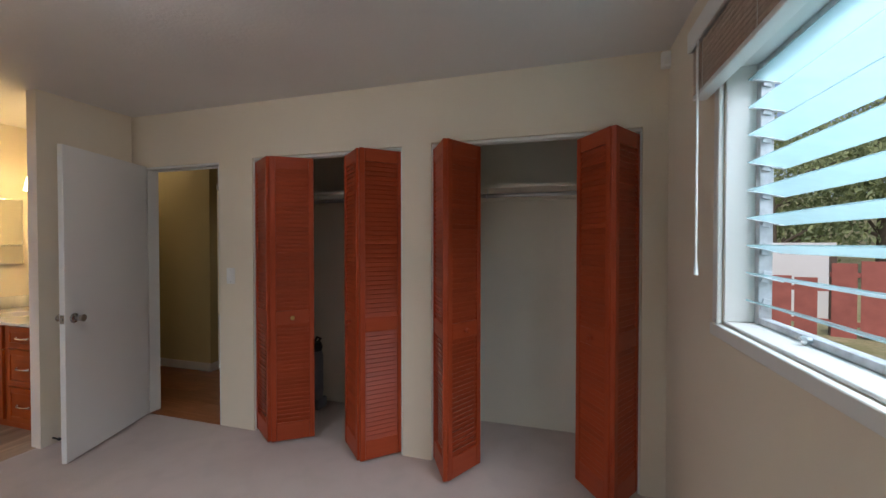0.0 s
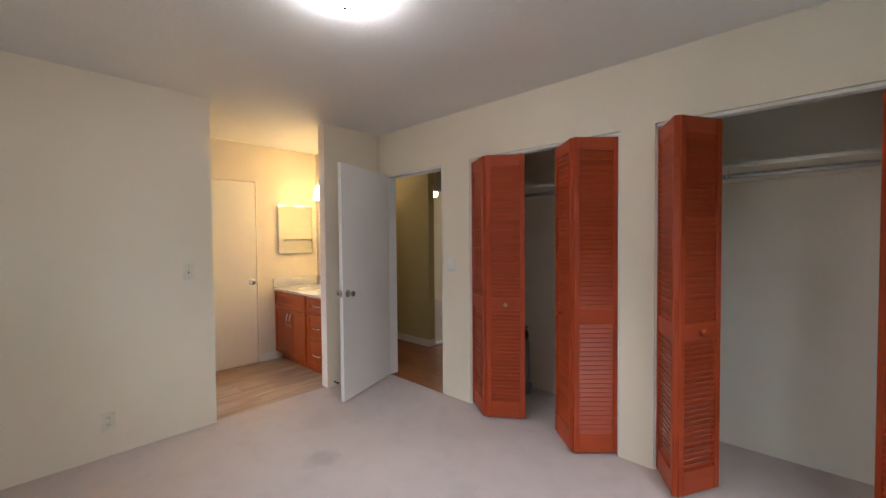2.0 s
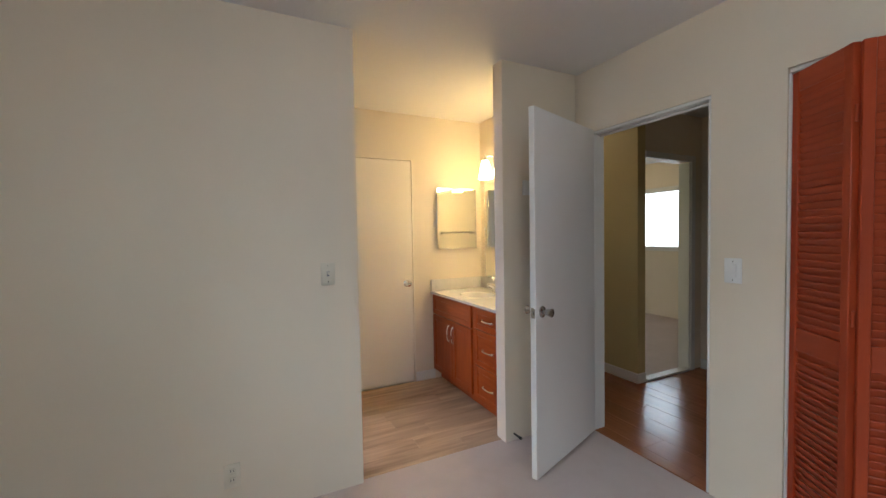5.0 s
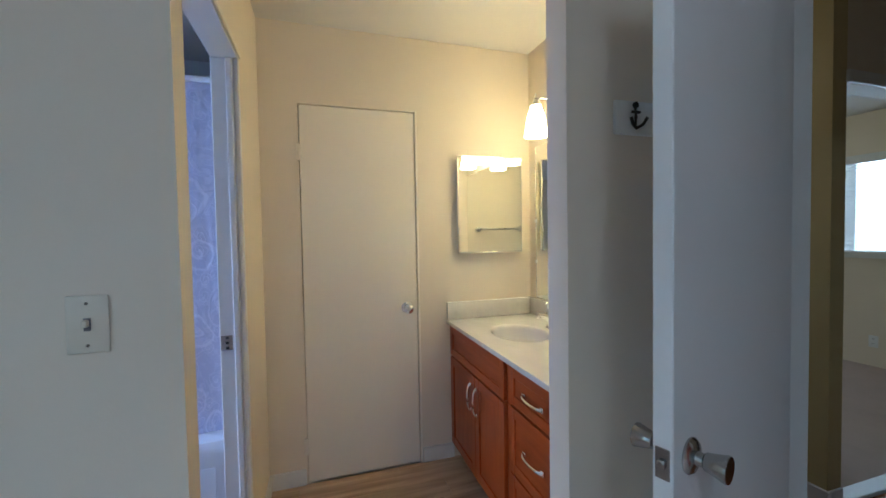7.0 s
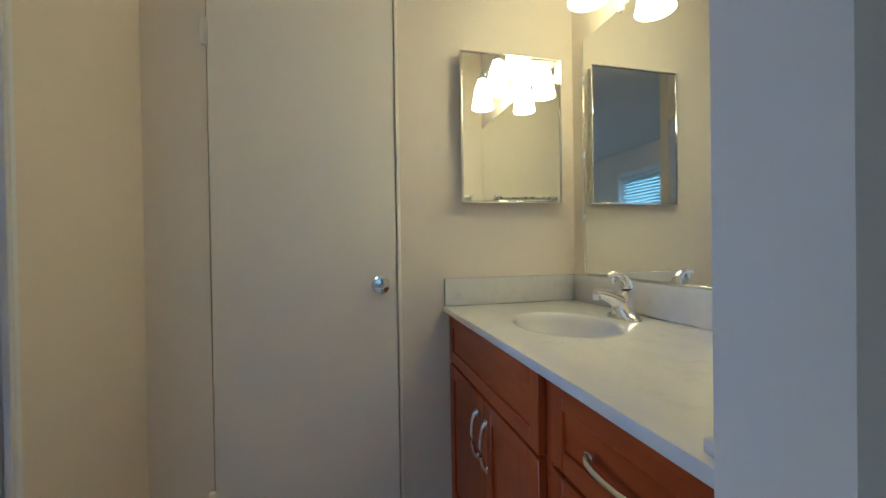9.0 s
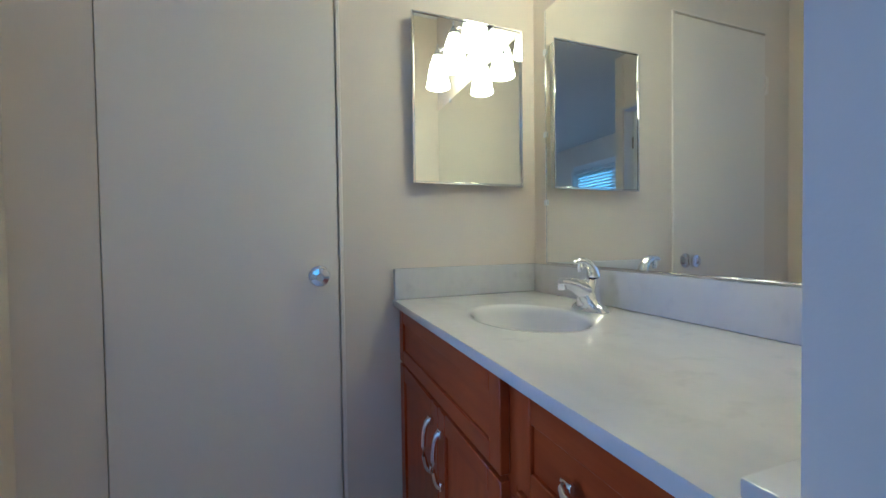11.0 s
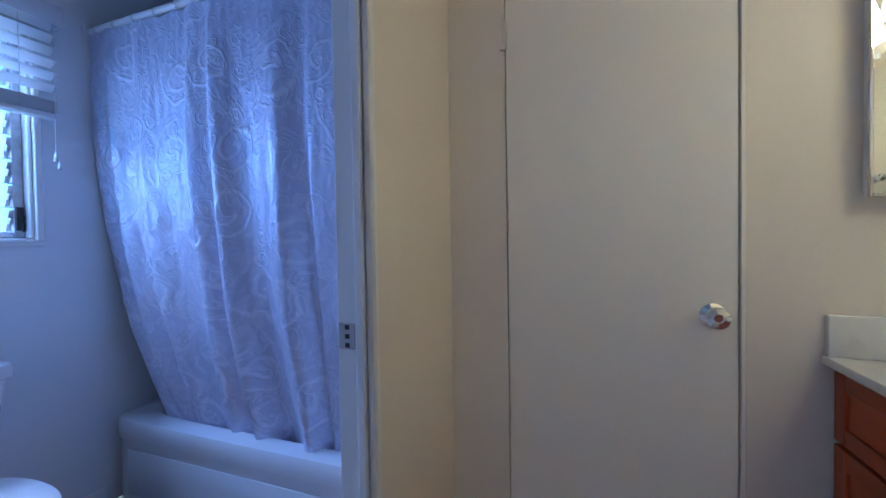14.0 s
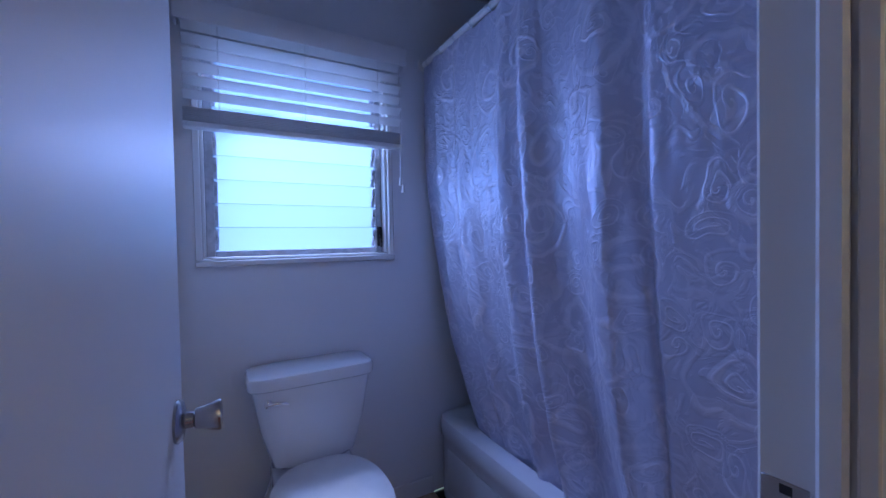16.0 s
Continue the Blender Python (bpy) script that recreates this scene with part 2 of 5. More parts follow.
def marble_material():
    """Cast marble worktop: cream with soft grey veins, polished."""
    m, nt, b = material("cultured_marble")
    p = world_pos(nt)
    w, _ = noise_mix(nt, p, 5.0, (0.70, 0.672, 0.625), (0.63, 0.605, 0.56), 6.0, 0.4, 0.75, (1, 2.2, 1))
    v, _ = noise_mix(nt, p, 14.0, w, (0.57, 0.548, 0.51), 6.0, 0.58, 0.82, (1.6, 1, 1))
    nt.links.new(v, b.inputs["Base Color"])
    b.inputs["Roughness"].default_value = 0.12
    b.inputs["Coat Weight"].default_value = 0.3
    return m


def ground_material():
    m, nt, b = material("dry_grass")
    p = world_pos(nt)
    a, _ = noise_mix(nt, p, 1.4, (0.26, 0.27, 0.13), (0.42, 0.38, 0.25), 6.0)
    c, fac = noise_mix(nt, p, 14.0, a, (0.18, 0.20, 0.09), 6.0, 0.45, 0.75)
    nt.links.new(c, b.inputs["Base Color"])
    b.inputs["Roughness"].default_value = 0.95
    bump(nt, b, fac, 0.8, 0.05)
    return m


WALL = paint("cream_wall_paint", (0.79, 0.70, 0.56), 0.55, 170.0, 0.10, 0.05)
BATHWALL = paint("white_bath_paint", (0.84, 0.84, 0.825), 0.4, 150.0, 0.10, 0.04)
HALLWALL = paint("mustard_hall_paint", (0.60, 0.50, 0.24), 0.55, 170.0, 0.10, 0.05)
CLOSETWALL = paint("closet_paint", (0.86, 0.80, 0.68), 0.6, 170.0, 0.10, 0.07)
CEIL = paint("textured_ceiling_paint", (0.78, 0.76, 0.735), 0.75, 55.0, 0.42, 0.05, 1.1, 0.004)
TRIM = paint("white_trim_paint", (0.80, 0.79, 0.75), 0.35, 60.0, 0.05, 0.05)
DOORPAINT = paint("white_door_paint", (0.84, 0.83, 0.80), 0.45, 14.0, 0.06, 0.04, 0.8)
LINENPAINT = paint("cream_door_paint", (0.86, 0.79, 0.67), 0.5, 14.0, 0.06, 0.04, 0.8)
CARPET = carpet_material()
BIFOLD = wood("red_stained_wood", (0.43, 0.066, 0.020), (0.35, 0.046, 0.013), 0.42, (9, 9, 0.8), 5.0, 0.30)
BIFOLDSLAT = wood("red_stained_slat", (0.43, 0.068, 0.022), (0.38, 0.056, 0.017), 0.42, (0.8, 9, 9), 5.0, 0.34, 0.05)
CHERRY = wood("cherry_cabinet_wood", (0.40, 0.074, 0.011), (0.29, 0.045, 0.006), 0.30, (7, 7, 0.9), 5.0, 0.35, 0.0, 0.1)
CHERRYH = wood("cherry_cabinet_wood_across", (0.40, 0.074, 0.011), (0.29, 0.045, 0.006), 0.30, (0.9, 7, 7), 5.0, 0.35, 0.0, 0.1)
VINYL = wood("grey_oak_vinyl", (0.54, 0.37, 0.225), (0.26, 0.165, 0.095), 0.38, (0.9, 10, 8), 2.6, 0.5, 0.16)
LAMINATE = wood("red_laminate", (0.38, 0.135, 0.05), (0.27, 0.085, 0.03), 0.24, (0.9, 12, 8), 4.0, 0.4, 0.12, 0.1)
DARKWOOD = wood("dark_stained_wood", (0.045, 0.018, 0.010), (0.025, 0.010, 0.006), 0.35, (8, 8, 0.8))
CHROME = metal("chrome", (0.86, 0.86, 0.87), 0.07)
NICKEL = metal("brushed_nickel", (0.46, 0.44, 0.42), 0.22)
ALU = metal("dull_aluminium", (0.70, 0.71, 0.72), 0.42)
OXIDE = plain("weathered_grey_aluminium", (0.60, 0.60, 0.62), 0.5, 0.25, 30.0, 0.3)
BRASS = metal("aged_brass", (0.58, 0.45, 0.20), 0.30)
DARKMETAL = metal("dark_bronze", (0.06, 0.055, 0.05), 0.4)
SATIN = metal("satin_nickel", (0.66, 0.64, 0.60), 0.28)
STEEL = metal("galvanised_rod", (0.45, 0.45, 0.46), 0.35)
MIRROR = metal("mirror_silver", (0.90, 0.92, 0.90), 0.0, 0.0)
CERAMIC = plain("white_porcelain", (0.80, 0.80, 0.80), 0.10, 0.03, 3.0)
ENAMEL = plain("white_enamel", (0.78, 0.78, 0.78), 0.14, 0.04, 3.0)
PLASTIC = plain("white_plastic", (0.84, 0.83, 0.80), 0.4)
ALMOND = plain("almond_plastic", (0.74, 0.68, 0.55), 0.4)
BLACK = plain("black_plastic", (0.015, 0.015, 0.016), 0.45)
GREYPLASTIC = plain("grey_plastic", (0.20, 0.20, 0.22), 0.4)
SLATWHITE = plain("white_blind_slat", (0.80, 0.79, 0.76), 0.42, 0.06, 6.0)
# slats of the raised white blind, their brownish shade put into the colour
SLATSHADED = wood("shaded_white_slat", (0.62, 0.50, 0.40), (0.52, 0.40, 0.31), 0.45, (8, 0.8, 8), 5.0)
CORD = plain("white_cord", (0.75, 0.74, 0.70), 0.7)
PANE = louvre_glass()
CLEAR = glass_material("clear_glass", (0.96, 0.98, 0.98), 0.05, 0.01)
FROST = frosted_material("obscure_glass")
CURTAIN = curtain_material()
MARBLE = marble_material()
GRASS = ground_material()
SHADE = glowing("lit_glass_shade", (1.0, 0.71, 0.295), 12.6)
DOME = glowing("lit_ceiling_dome", (0.95, 0.975, 1.0), 48.0)
BULB = glowing("lit_hall_bulb", (1.0, 0.80, 0.52), 10.0)
FENCE = paint("red_fence_paint", (0.38, 0.12, 0.10), 0.7, 30.0, 0.3, 0.25, 3.0)
POST = wood("weathered_post", (0.14, 0.11, 0.09), (0.08, 0.06, 0.05), 0.9, (8, 8, 0.8))
BOARD = paint("white_sheet_metal", (0.75, 0.78, 0.80), 0.5, 10.0, 0.1, 0.05)
BARK = wood("grey_bark", (0.16, 0.13, 0.10), (0.08, 0.065, 0.05), 0.95, (6, 6, 1.0))


def leaf_material():
    m, nt, b = material("tree_leaves")
    g = nt.nodes.new("ShaderNodeNewGeometry")
    mx = nt.nodes.new("ShaderNodeMix")
    mx.data_type = "RGBA"
    mx.inputs[6].default_value, mx.inputs[7].default_value = (0.13, 0.18, 0.08, 1), (0.32, 0.38, 0.18, 1)
    nt.links.new(g.outputs["Random Per Island"], mx.inputs[0])
    nt.links.new(mx.outputs[2], b.inputs["Base Color"])
    b.inputs["Roughness"].default_value = 0.6
    return m


LEAF = leaf_material()


# ---- mesh helpers ----
def box(bm, lo, hi, bevel=0.0, segs=2):
    lo, hi = [min(a, b) for a, b in zip(lo, hi)], [max(a, b) for a, b in zip(lo, hi)]
    m = Matrix.Translation([(a + b) / 2 for a, b in zip(lo, hi)]) @ Matrix.Diagonal([b - a for a, b in zip(lo, hi)] + [1])
    made = bmesh.ops.create_cube(bm, size=1, matrix=m)["verts"]
    if bevel:
        edges = list({e for v in made for e in v.link_edges})
        bmesh.ops.bevel(bm, geom=edges, offset=bevel, segments=segs, affect="EDGES", profile=0.5)
    return bm


def one_box(lo, hi, bevel=0.0, segs=2):
    return box(bmesh.new(), lo, hi, bevel, segs)


def cyl(bm, a, b, r, r2=None, n=16):
    a, b = Vector(a), Vector(b)
    q = (b - a).to_track_quat("Z", "Y").to_matrix().to_4x4()
    m = Matrix.Translation((a + b) / 2) @ q
    bmesh.ops.create_cone(bm, cap_ends=True, segments=n, radius1=r, radius2=r if r2 is None else r2, depth=(b - a).length, matrix=m)
    return bm


def one_cyl(a, b, r, r2=None, n=16):
    return cyl(bmesh.new(), a, b, r, r2, n)


def lathe(profile, m=None, n=24, bm=None):
    """Turns (radius, height) pairs about z; m places the result."""
    bm = bm or bmesh.new()
    m = m or Matrix()
    rings = []
    for r, z in profile:
        rings.append([bm.verts.new(m @ Vector((r * math.cos(2 * math.pi * i / n), r * math.sin(2 * math.pi * i / n), z))) for i in range(n)])
    for p, q in zip(rings, rings[1:]):
        for i in range(n):
            bm.faces.new((p[i], p[(i + 1) % n], q[(i + 1) % n], q[i]))
    for ring, flip in ((rings[0], True), (rings[-1], False)):
        if (ring[0].co - ring[n // 2].co).length > 1e-5:
            bm.faces.new(list(reversed(ring)) if flip else ring)
    bmesh.ops.remove_doubles(bm, verts=bm.verts[:], dist=1e-6)
    return bm


def loft(rings, bm=None, caps=(True, True)):
    """Skins closed loops of points, one after another."""
    bm = bm or bmesh.new()
    vs = [[bm.verts.new(p) for p in ring] for ring in rings]
    n = len(vs[0])
    for p, q in zip(vs, vs[1:]):
        for i in range(n):
            bm.faces.new((p[i], p[(i + 1) % n], q[(i + 1) % n], q[i]))
    if caps[0]:
        bm.faces.new(list(reversed(vs[0])))
    if caps[1]:
        bm.faces.new(vs[-1])
    bmesh.ops.recalc_face_normals(bm, faces=bm.faces[:])
    return bm


def oval(cx, cy, z, rx, ry, n=40, power=2.0):
    """A superellipse loop: power 2 is an ellipse, higher is boxier."""
    pts = []
    for i in range(n):
        c, s = math.cos(2 * math.pi * i / n), math.sin(2 * math.pi * i / n)
        pts.append(Vector((cx + rx * math.copysign(abs(c) ** (2 / power), c), cy + ry * math.copysign(abs(s) ** (2 / power), s), z)))
    return pts


def tube(points, r, n=10, bm=None):
    """A round bar along a line of points."""
    bm = bm or bmesh.new()
    pts = [Vector(p) for p in points]
    rings = []
    for i, p in enumerate(pts):
        d = (pts[min(i + 1, len(pts) - 1)] - pts[max(i - 1, 0)]).normalized()
        q = d.to_track_quat("Z", "Y")
        rr = r[i] if isinstance(r, (list, tuple)) else r
        rings.append([p + q @ Vector((rr * math.cos(2 * math.pi * k / n), rr * math.sin(2 * math.pi * k / n), 0)) for k in range(n)])
    return loft(rings, bm)


def to_mesh(name, bm, mat, smooth=None):
    me = bpy.data.meshes.new(name)
    bm.normal_update()
    bm.to_mesh(me)
    bm.free()
    me.materials.append(mat)
    if smooth is not None:
        me.shade_smooth()
        me.set_sharp_from_angle(angle=radians(smooth))
    return me


def thing(name, at, label, category, group="", rz=0.0, kind=""):
    """An Empty at a thing's base; its parts are given in its own metres."""
    ob = new(name)
    ob.empty_display_size = 0.05
    ob.matrix_basis = pose(*at, 0, 0, rz)
    return tagged(ob, label, category, group, kind)


def part(name, bm, mat, parent, label="", smooth=40, at=None):
    me = bm if isinstance(bm, bpy.types.Mesh) else to_mesh(name, bm, mat, smooth)
    ob = new(name, me)
    ob.parent = parent
    if at is not None:
        ob.matrix_basis = at
    return tagged(ob, label)


def solid(name, bm, mat, label="", category="", kind="", group="", smooth=40):
    ob = new(name, to_mesh(name, bm, mat, smooth))
    return tagged(ob, label, category, group, kind)


def structure(name, boxes, mat, label, category):
    bm = bmesh.new()
    for lo, hi in boxes:
        box(bm, lo, hi)
    return solid(name, bm, mat, label, category, "structure", smooth=None)


# ---- plan ----
H = 2.476
XE, XW, YS, YC = 0.465, -3.555, 0.784, 4.03
XWI = -3.634
XB, YA, YN = -4.825, 2.446, 4.015
BN, BS, BW = 2.355, 0.866, -5.46
CB = 4.69
XH, YH = -3.812, 5.022
C1, C2, HD = (-2.320, -1.106), (-0.905, 0.337), (-3.402, -2.632)
EWIN = (1.55, 3.268, 1.128, 2.06)
SWIN = (-2.56, -0.95, 1.155, 2.05)
BWIN = (-4.446, -3.716, 1.172, 1.98)
RWIN = (-5.98, -4.38, 1.10, 2.0)
YR = 7.85
STUB = 3.392

structure("floor_bedroom", [((XW, YS, -0.1), (XE, YC, 0)), ((XWI + 0.05, YA + 0.006, -0.1), (XW, STUB, 0)), ((-2.40, YC, -0.1), (0.42, CB, 0))], CARPET, "pinkish beige cut-pile carpet with faint stains", "carpet")
structure("wall_closet", [
    ((XW, YC, 0), (HD[0], YC + 0.1, H)), ((HD[0], YC, 2.05), (HD[1], YC + 0.1, H)), ((HD[1], YC, 0), (C1[0], YC + 0.1, H)),
    ((C1[0], YC, 2.062), (C1[1], YC + 0.1, H)), ((C1[1], YC, 0), (C2[0], YC + 0.1, H)), ((C2[0], YC, 2.07), (C2[1], YC + 0.1, H)),
    ((C2[1], YC, 0), (XE, YC + 0.1, H))], WALL, "cream painted bedroom wall with closet openings", "wall")
structure("wall_east", [
    ((XE, YS - 0.14, 0), (XE + 0.14, EWIN[0], H)), ((XE, EWIN[1], 0), (XE + 0.14, CB + 0.1, H)),
    ((XE, EWIN[0], 0), (XE + 0.14, EWIN[1], EWIN[2])), ((XE, EWIN[0], EWIN[3]), (XE + 0.14, EWIN[1], H))], WALL, "cream painted wall with a wide louvre window", "wall")
structure("wall_south", [
    ((XWI, YS - 0.14, 0), (SWIN[0], YS, H)), ((SWIN[1], YS - 0.14, 0), (XE, YS, H)),
    ((SWIN[0], YS - 0.14, 0), (SWIN[1], YS, SWIN[2])), ((SWIN[0], YS - 0.14, SWIN[3]), (SWIN[1], YS, H))], WALL, "cream painted wall with a blind-covered window", "wall")
structure("wall_west", [((XWI + 0.045, YS, 0), (XW, YA + 0.006, H)), ((XWI, BN, 0), (XWI + 0.045, YA + 0.006, H))], WALL, "cream painted bedroom wall beside the vanity alcove", "wall")
structure("wall_stub", [((XWI, STUB, 0), (XW + 0.02, YN, H))], WALL, "short cream painted wall end beside the vanity", "wall")
structure("wall_alcove_back", [
    ((XB - 0.1, YA, 0), (XB, 2.638, H)), ((XB - 0.1, 3.268, 0), (XB, YN, H)), ((XB - 0.1, 2.638, 2.055), (XB, 3.268, H))], WALL, "cream painted wall round the linen closet door", "wall")
# unseen shell added behind the linen door so that no outside light leaks in
structure("linen_light_shell", [((-5.56, YA, 0), (-5.46, YN, H)), ((-5.46, YA - 0.057, 0), (XB - 0.1, YA, H)), ((-5.46, YA, -0.1), (XB - 0.1, YN, 0.0))], CLOSETWALL, "unseen shell behind the linen door, added to block light", "wall")
structure("wall_alcove_north", [((-6.3, YN, 0), (XW, YN + 0.115, H))], WALL, "cream painted wall behind the vanity mirror", "wall")
BD = (-4.302, -3.641)
structure("wall_alcove_south", [
    ((XB - 0.1, BN + 0.05, 0), (BD[0] - 0.02, YA, H)), ((BD[0] - 0.02, BN + 0.05, 2.06), (XWI, YA, H))], WALL, "cream painted wall round the bathroom door", "wall")
structure("wall_bath_north", [
    ((BW, BN, 0), (BD[0] - 0.02, BN + 0.05, H)), ((BD[0] - 0.02, BN, 2.06), (XWI, BN + 0.05, H))], BATHWALL, "white painted bathroom wall", "wall")
structure("wall_bath_east", [((XWI, BS - 0.15, 0), (XWI + 0.045, BN, H))], BATHWALL, "white painted bathroom wall behind the open door", "wall")
structure("wall_bath_west", [((BW - 0.1, BS - 0.15, 0), (BW, YA, H))], BATHWALL, "white bathroom wall behind the tub", "wall")
structure("wall_bath_south", [
    ((BW, BS - 0.15, 0), (BWIN[0], BS, H)), ((BWIN[1], BS - 0.15, 0), (XWI, BS, H)),
    ((BWIN[0], BS - 0.15, 0), (BWIN[1], BS, BWIN[2])), ((BWIN[0], BS - 0.15, BWIN[3]), (BWIN[1], BS, H))], BATHWALL, "white painted bathroom wall with a louvre window", "wall")
structure("wall_closet_back", [((-2.44, CB, 0), (XE, CB + 0.1, H))], CLOSETWALL, "off-white closet back wall", "wall")
structure("wall_closet_side", [((-2.44, YC + 0.1, 0), (-2.40, CB, H))], CLOSETWALL, "off-white closet side wall", "wall")
structure("wall_closet_end", [((0.40, YC + 0.1, 0), (XE, CB, H))], CLOSETWALL, "off-white closet end wall", "wall")
structure("wall_closet_partition", [((-1.07, YC + 0.1, 0), (-0.97, CB, H))], CLOSETWALL, "off-white wall between the two closets", "wall")
structure("wall_hall_north", [((-6.3, YH, 0), (XH, YH + 0.1, H))], HALLWALL, "mustard painted hallway wall", "wall")
DW = (YH + 0.1, 5.77)
structure("wall_hall_doorway", [((XH - 0.1, YH + 0.1, 2.03), (XH, 5.98, H)), ((XH - 0.1, DW[1], 0), (XH, 5.98, 2.03))], WALL, "beige hallway wall with a doorway", "wall")
structure("wall_hall_end", [((XH, 5.95, 0), (-2.3, 6.05, H))], WALL, "beige hallway end wall", "wall")
structure("wall_hall_east", [((-2.50, CB + 0.1, 0), (-2.44, 5.95, H)), ((-2.50, YC + 0.1, 0), (-2.44, CB + 0.1, H))], WALL, "beige hallway side wall", "wall")
structure("wall_hall_west", [((-6.4, YN, 0), (-6.3, YH + 0.1, H))], HALLWALL, "mustard hallway end wall", "wall")
structure("floor_hall_base", [((-6.3, YC + 0.1, -0.1), (-2.44, 5.95, -0.012)), ((HD[0], YC + 0.012, -0.1), (HD[1], YC + 0.1, -0.012))], DARKWOOD, "dark underlay below the hallway laminate", "floor")
structure("floor_room", [((-7.2, YH + 0.1, -0.1), (XH - 0.1, YR, 0)), ((XH - 0.1, YH + 0.1, -0.1), (XH - 0.03, DW[1], 0))], CARPET, "beige carpet of the far bedroom", "carpet")
structure("wall_room_north", [
    ((-7.2, YR, 0), (RWIN[0], YR + 0.12, H)), ((RWIN[1], YR, 0), (-3.5, YR + 0.12, H)),
    ((RWIN[0], YR, 0), (RWIN[1], YR + 0.12, RWIN[2])), ((RWIN[0], YR, RWIN[3]), (RWIN[1], YR + 0.12, H))], WALL, "cream far bedroom wall with a window", "wall")
structure("wall_room_west", [((-7.3, YH, 0), (-7.2, YR + 0.12, H))], WALL, "cream far bedroom side wall", "wall")
structure("wall_room_east", [((XH - 0.1, 6.03, 0), (XH, YR, H))], WALL, "cream far bedroom side wall", "wall")
structure("ceiling", [((-7.3, YS - 0.14, H), (XE + 0.14, YR + 0.12, H + 0.12))], CEIL, "off-white textured plaster ceiling", "ceiling")
structure("floor_bath_base", [((BW, BS, -0.1), (XWI, BN, -0.008)), ((XB, YA, -0.1), (XWI + 0.05, YN, -0.008)), ((BD[0], BN, -0.1), (BD[1], YA, -0.008))], DARKWOOD, "dark underlay below the vinyl planks", "floor")


# ---- skirting and casings ----
def board(name, lo, hi, label, category="trim", mat=None, bevel=0.004):
    return solid(name, one_box(lo, hi, bevel, 1), mat or TRIM, label, category, "structure", smooth=30)


board("baseboard_hall", (-6.28, YH - 0.014, 0), (XH + 0.014, YH, 0.09), "white hallway baseboard", "baseboard")
board("baseboard_hall_return", (XH, YH + 0.001, 0), (XH + 0.014, DW[0] - 0.005, 0.09), "white hallway baseboard return", "baseboard")
board("baseboard_alcove_a", (XB, YA + 0.013, 0), (XB + 0.012, 2.632, 0.09), "white painted alcove baseboard", "baseboard")
board("baseboard_alcove_b", (XB, 3.282, 0), (XB + 0.012, 3.48, 0.09), "white painted alcove baseboard", "baseboard")
board("baseboard_alcove_c", (XB + 0.001, YA, 0), (BD[0] - 0.020, YA + 0.012, 0.09), "white painted alcove baseboard", "baseboard")
board("baseboard_bath", (-4.655, BS, 0), (XWI - 0.002, BS + 0.012, 0.085), "white bathroom baseboard", "baseboard")
board("threshold_room", (XH - 0.06, DW[0] + 0.02, 0), (XH + 0.02, DW[1] - 0.02, 0.022), "white painted doorway threshold", "threshold")
board("trim_room_doorway_a", (XH - 0.105, DW[1] - 0.02, 0), (XH + 0.005, DW[1] - 0.001, 2.03), "white doorway jamb", "door frame")
board("trim_room_doorway_b", (XH, DW[1], 0), (XH + 0.016, DW[1] + 0.06, 2.09), "white doorway casing", "door frame")
board("trim_room_doorway_c", (XH, DW[0] - 0.01, 2.031), (XH + 0.016, DW[1] - 0.001, 2.09), "white doorway head casing", "door frame")
board("trim_hall_header", (HD[0] + 0.001, YC + 0.002, 2.03), (HD[1] - 0.001, YC + 0.098, 2.049), "white painted door head jamb", "door frame")
board("trim_hall_stop", (HD[0] + 0.02, YC + 0.045, 2.015), (HD[1] - 0.02, YC + 0.062, 2.029), "white painted door stop", "door frame")
board("trim_hall_jamb_a", (HD[0] + 0.001, YC + 0.002, 0.0), (HD[0] + 0.018, YC + 0.098, 2.029), "white painted door jamb", "door frame")
board("trim_hall_jamb_b", (HD[1] - 0.016, YC + 0.002, 0.0), (HD[1] - 0.001, YC + 0.098, 2.029), "white painted door jamb", "door frame")
for a, b, z in ((C1[0], C1[1], 2.062), (C2[0], C2[1], 2.07)):
    board("trim_closet_track", (a + 0.002, YC + 0.012, z - 0.022), (b - 0.002, YC + 0.075, z - 0.001), "pale closet door track", "trim")
    board("trim_closet_side_a", (a + 0.001, YC + 0.004, 0.001), (a + 0.012, YC + 0.098, z - 0.023), "pale painted closet jamb", "door frame")
    board("trim_closet_side_b", (b - 0.012, YC + 0.004, 0.001), (b - 0.001, YC + 0.098, z - 0.023), "pale painted closet jamb", "door frame")
# bathroom door frame: rebate, stop and bead
CASE = paint("ivory_casing_paint", (0.78, 0.72, 0.60), 0.4, 60.0, 0.05, 0.05)
board("trim_bath_jamb_a", (BD[0] - 0.019, BN - 0.004, 0), (BD[0], YA + 0.004, 2.04), "white bathroom door jamb", "door frame")
board("trim_bath_jamb_b", (BD[1], BN + 0.001, 0), (XWI - 0.0005, YA - 0.002, 2.04), "white bathroom door jamb", "door frame")
board("trim_bath_head", (BD[0] - 0.019, BN - 0.004, 2.041), (XWI - 0.0005, YA + 0.004, 2.059), "white bathroom door head", "door frame")
board("trim_bath_stop", (BD[0], 2.404, 0), (BD[0] + 0.011, 2.428, 2.04), "white door stop", "door frame")
board("trim_bath_bead", (BD[0], 2.433, 0), (BD[0] + 0.006, YA + 0.003, 2.04), "ivory bead on the bathroom jamb", "door frame", CASE, 0.002)


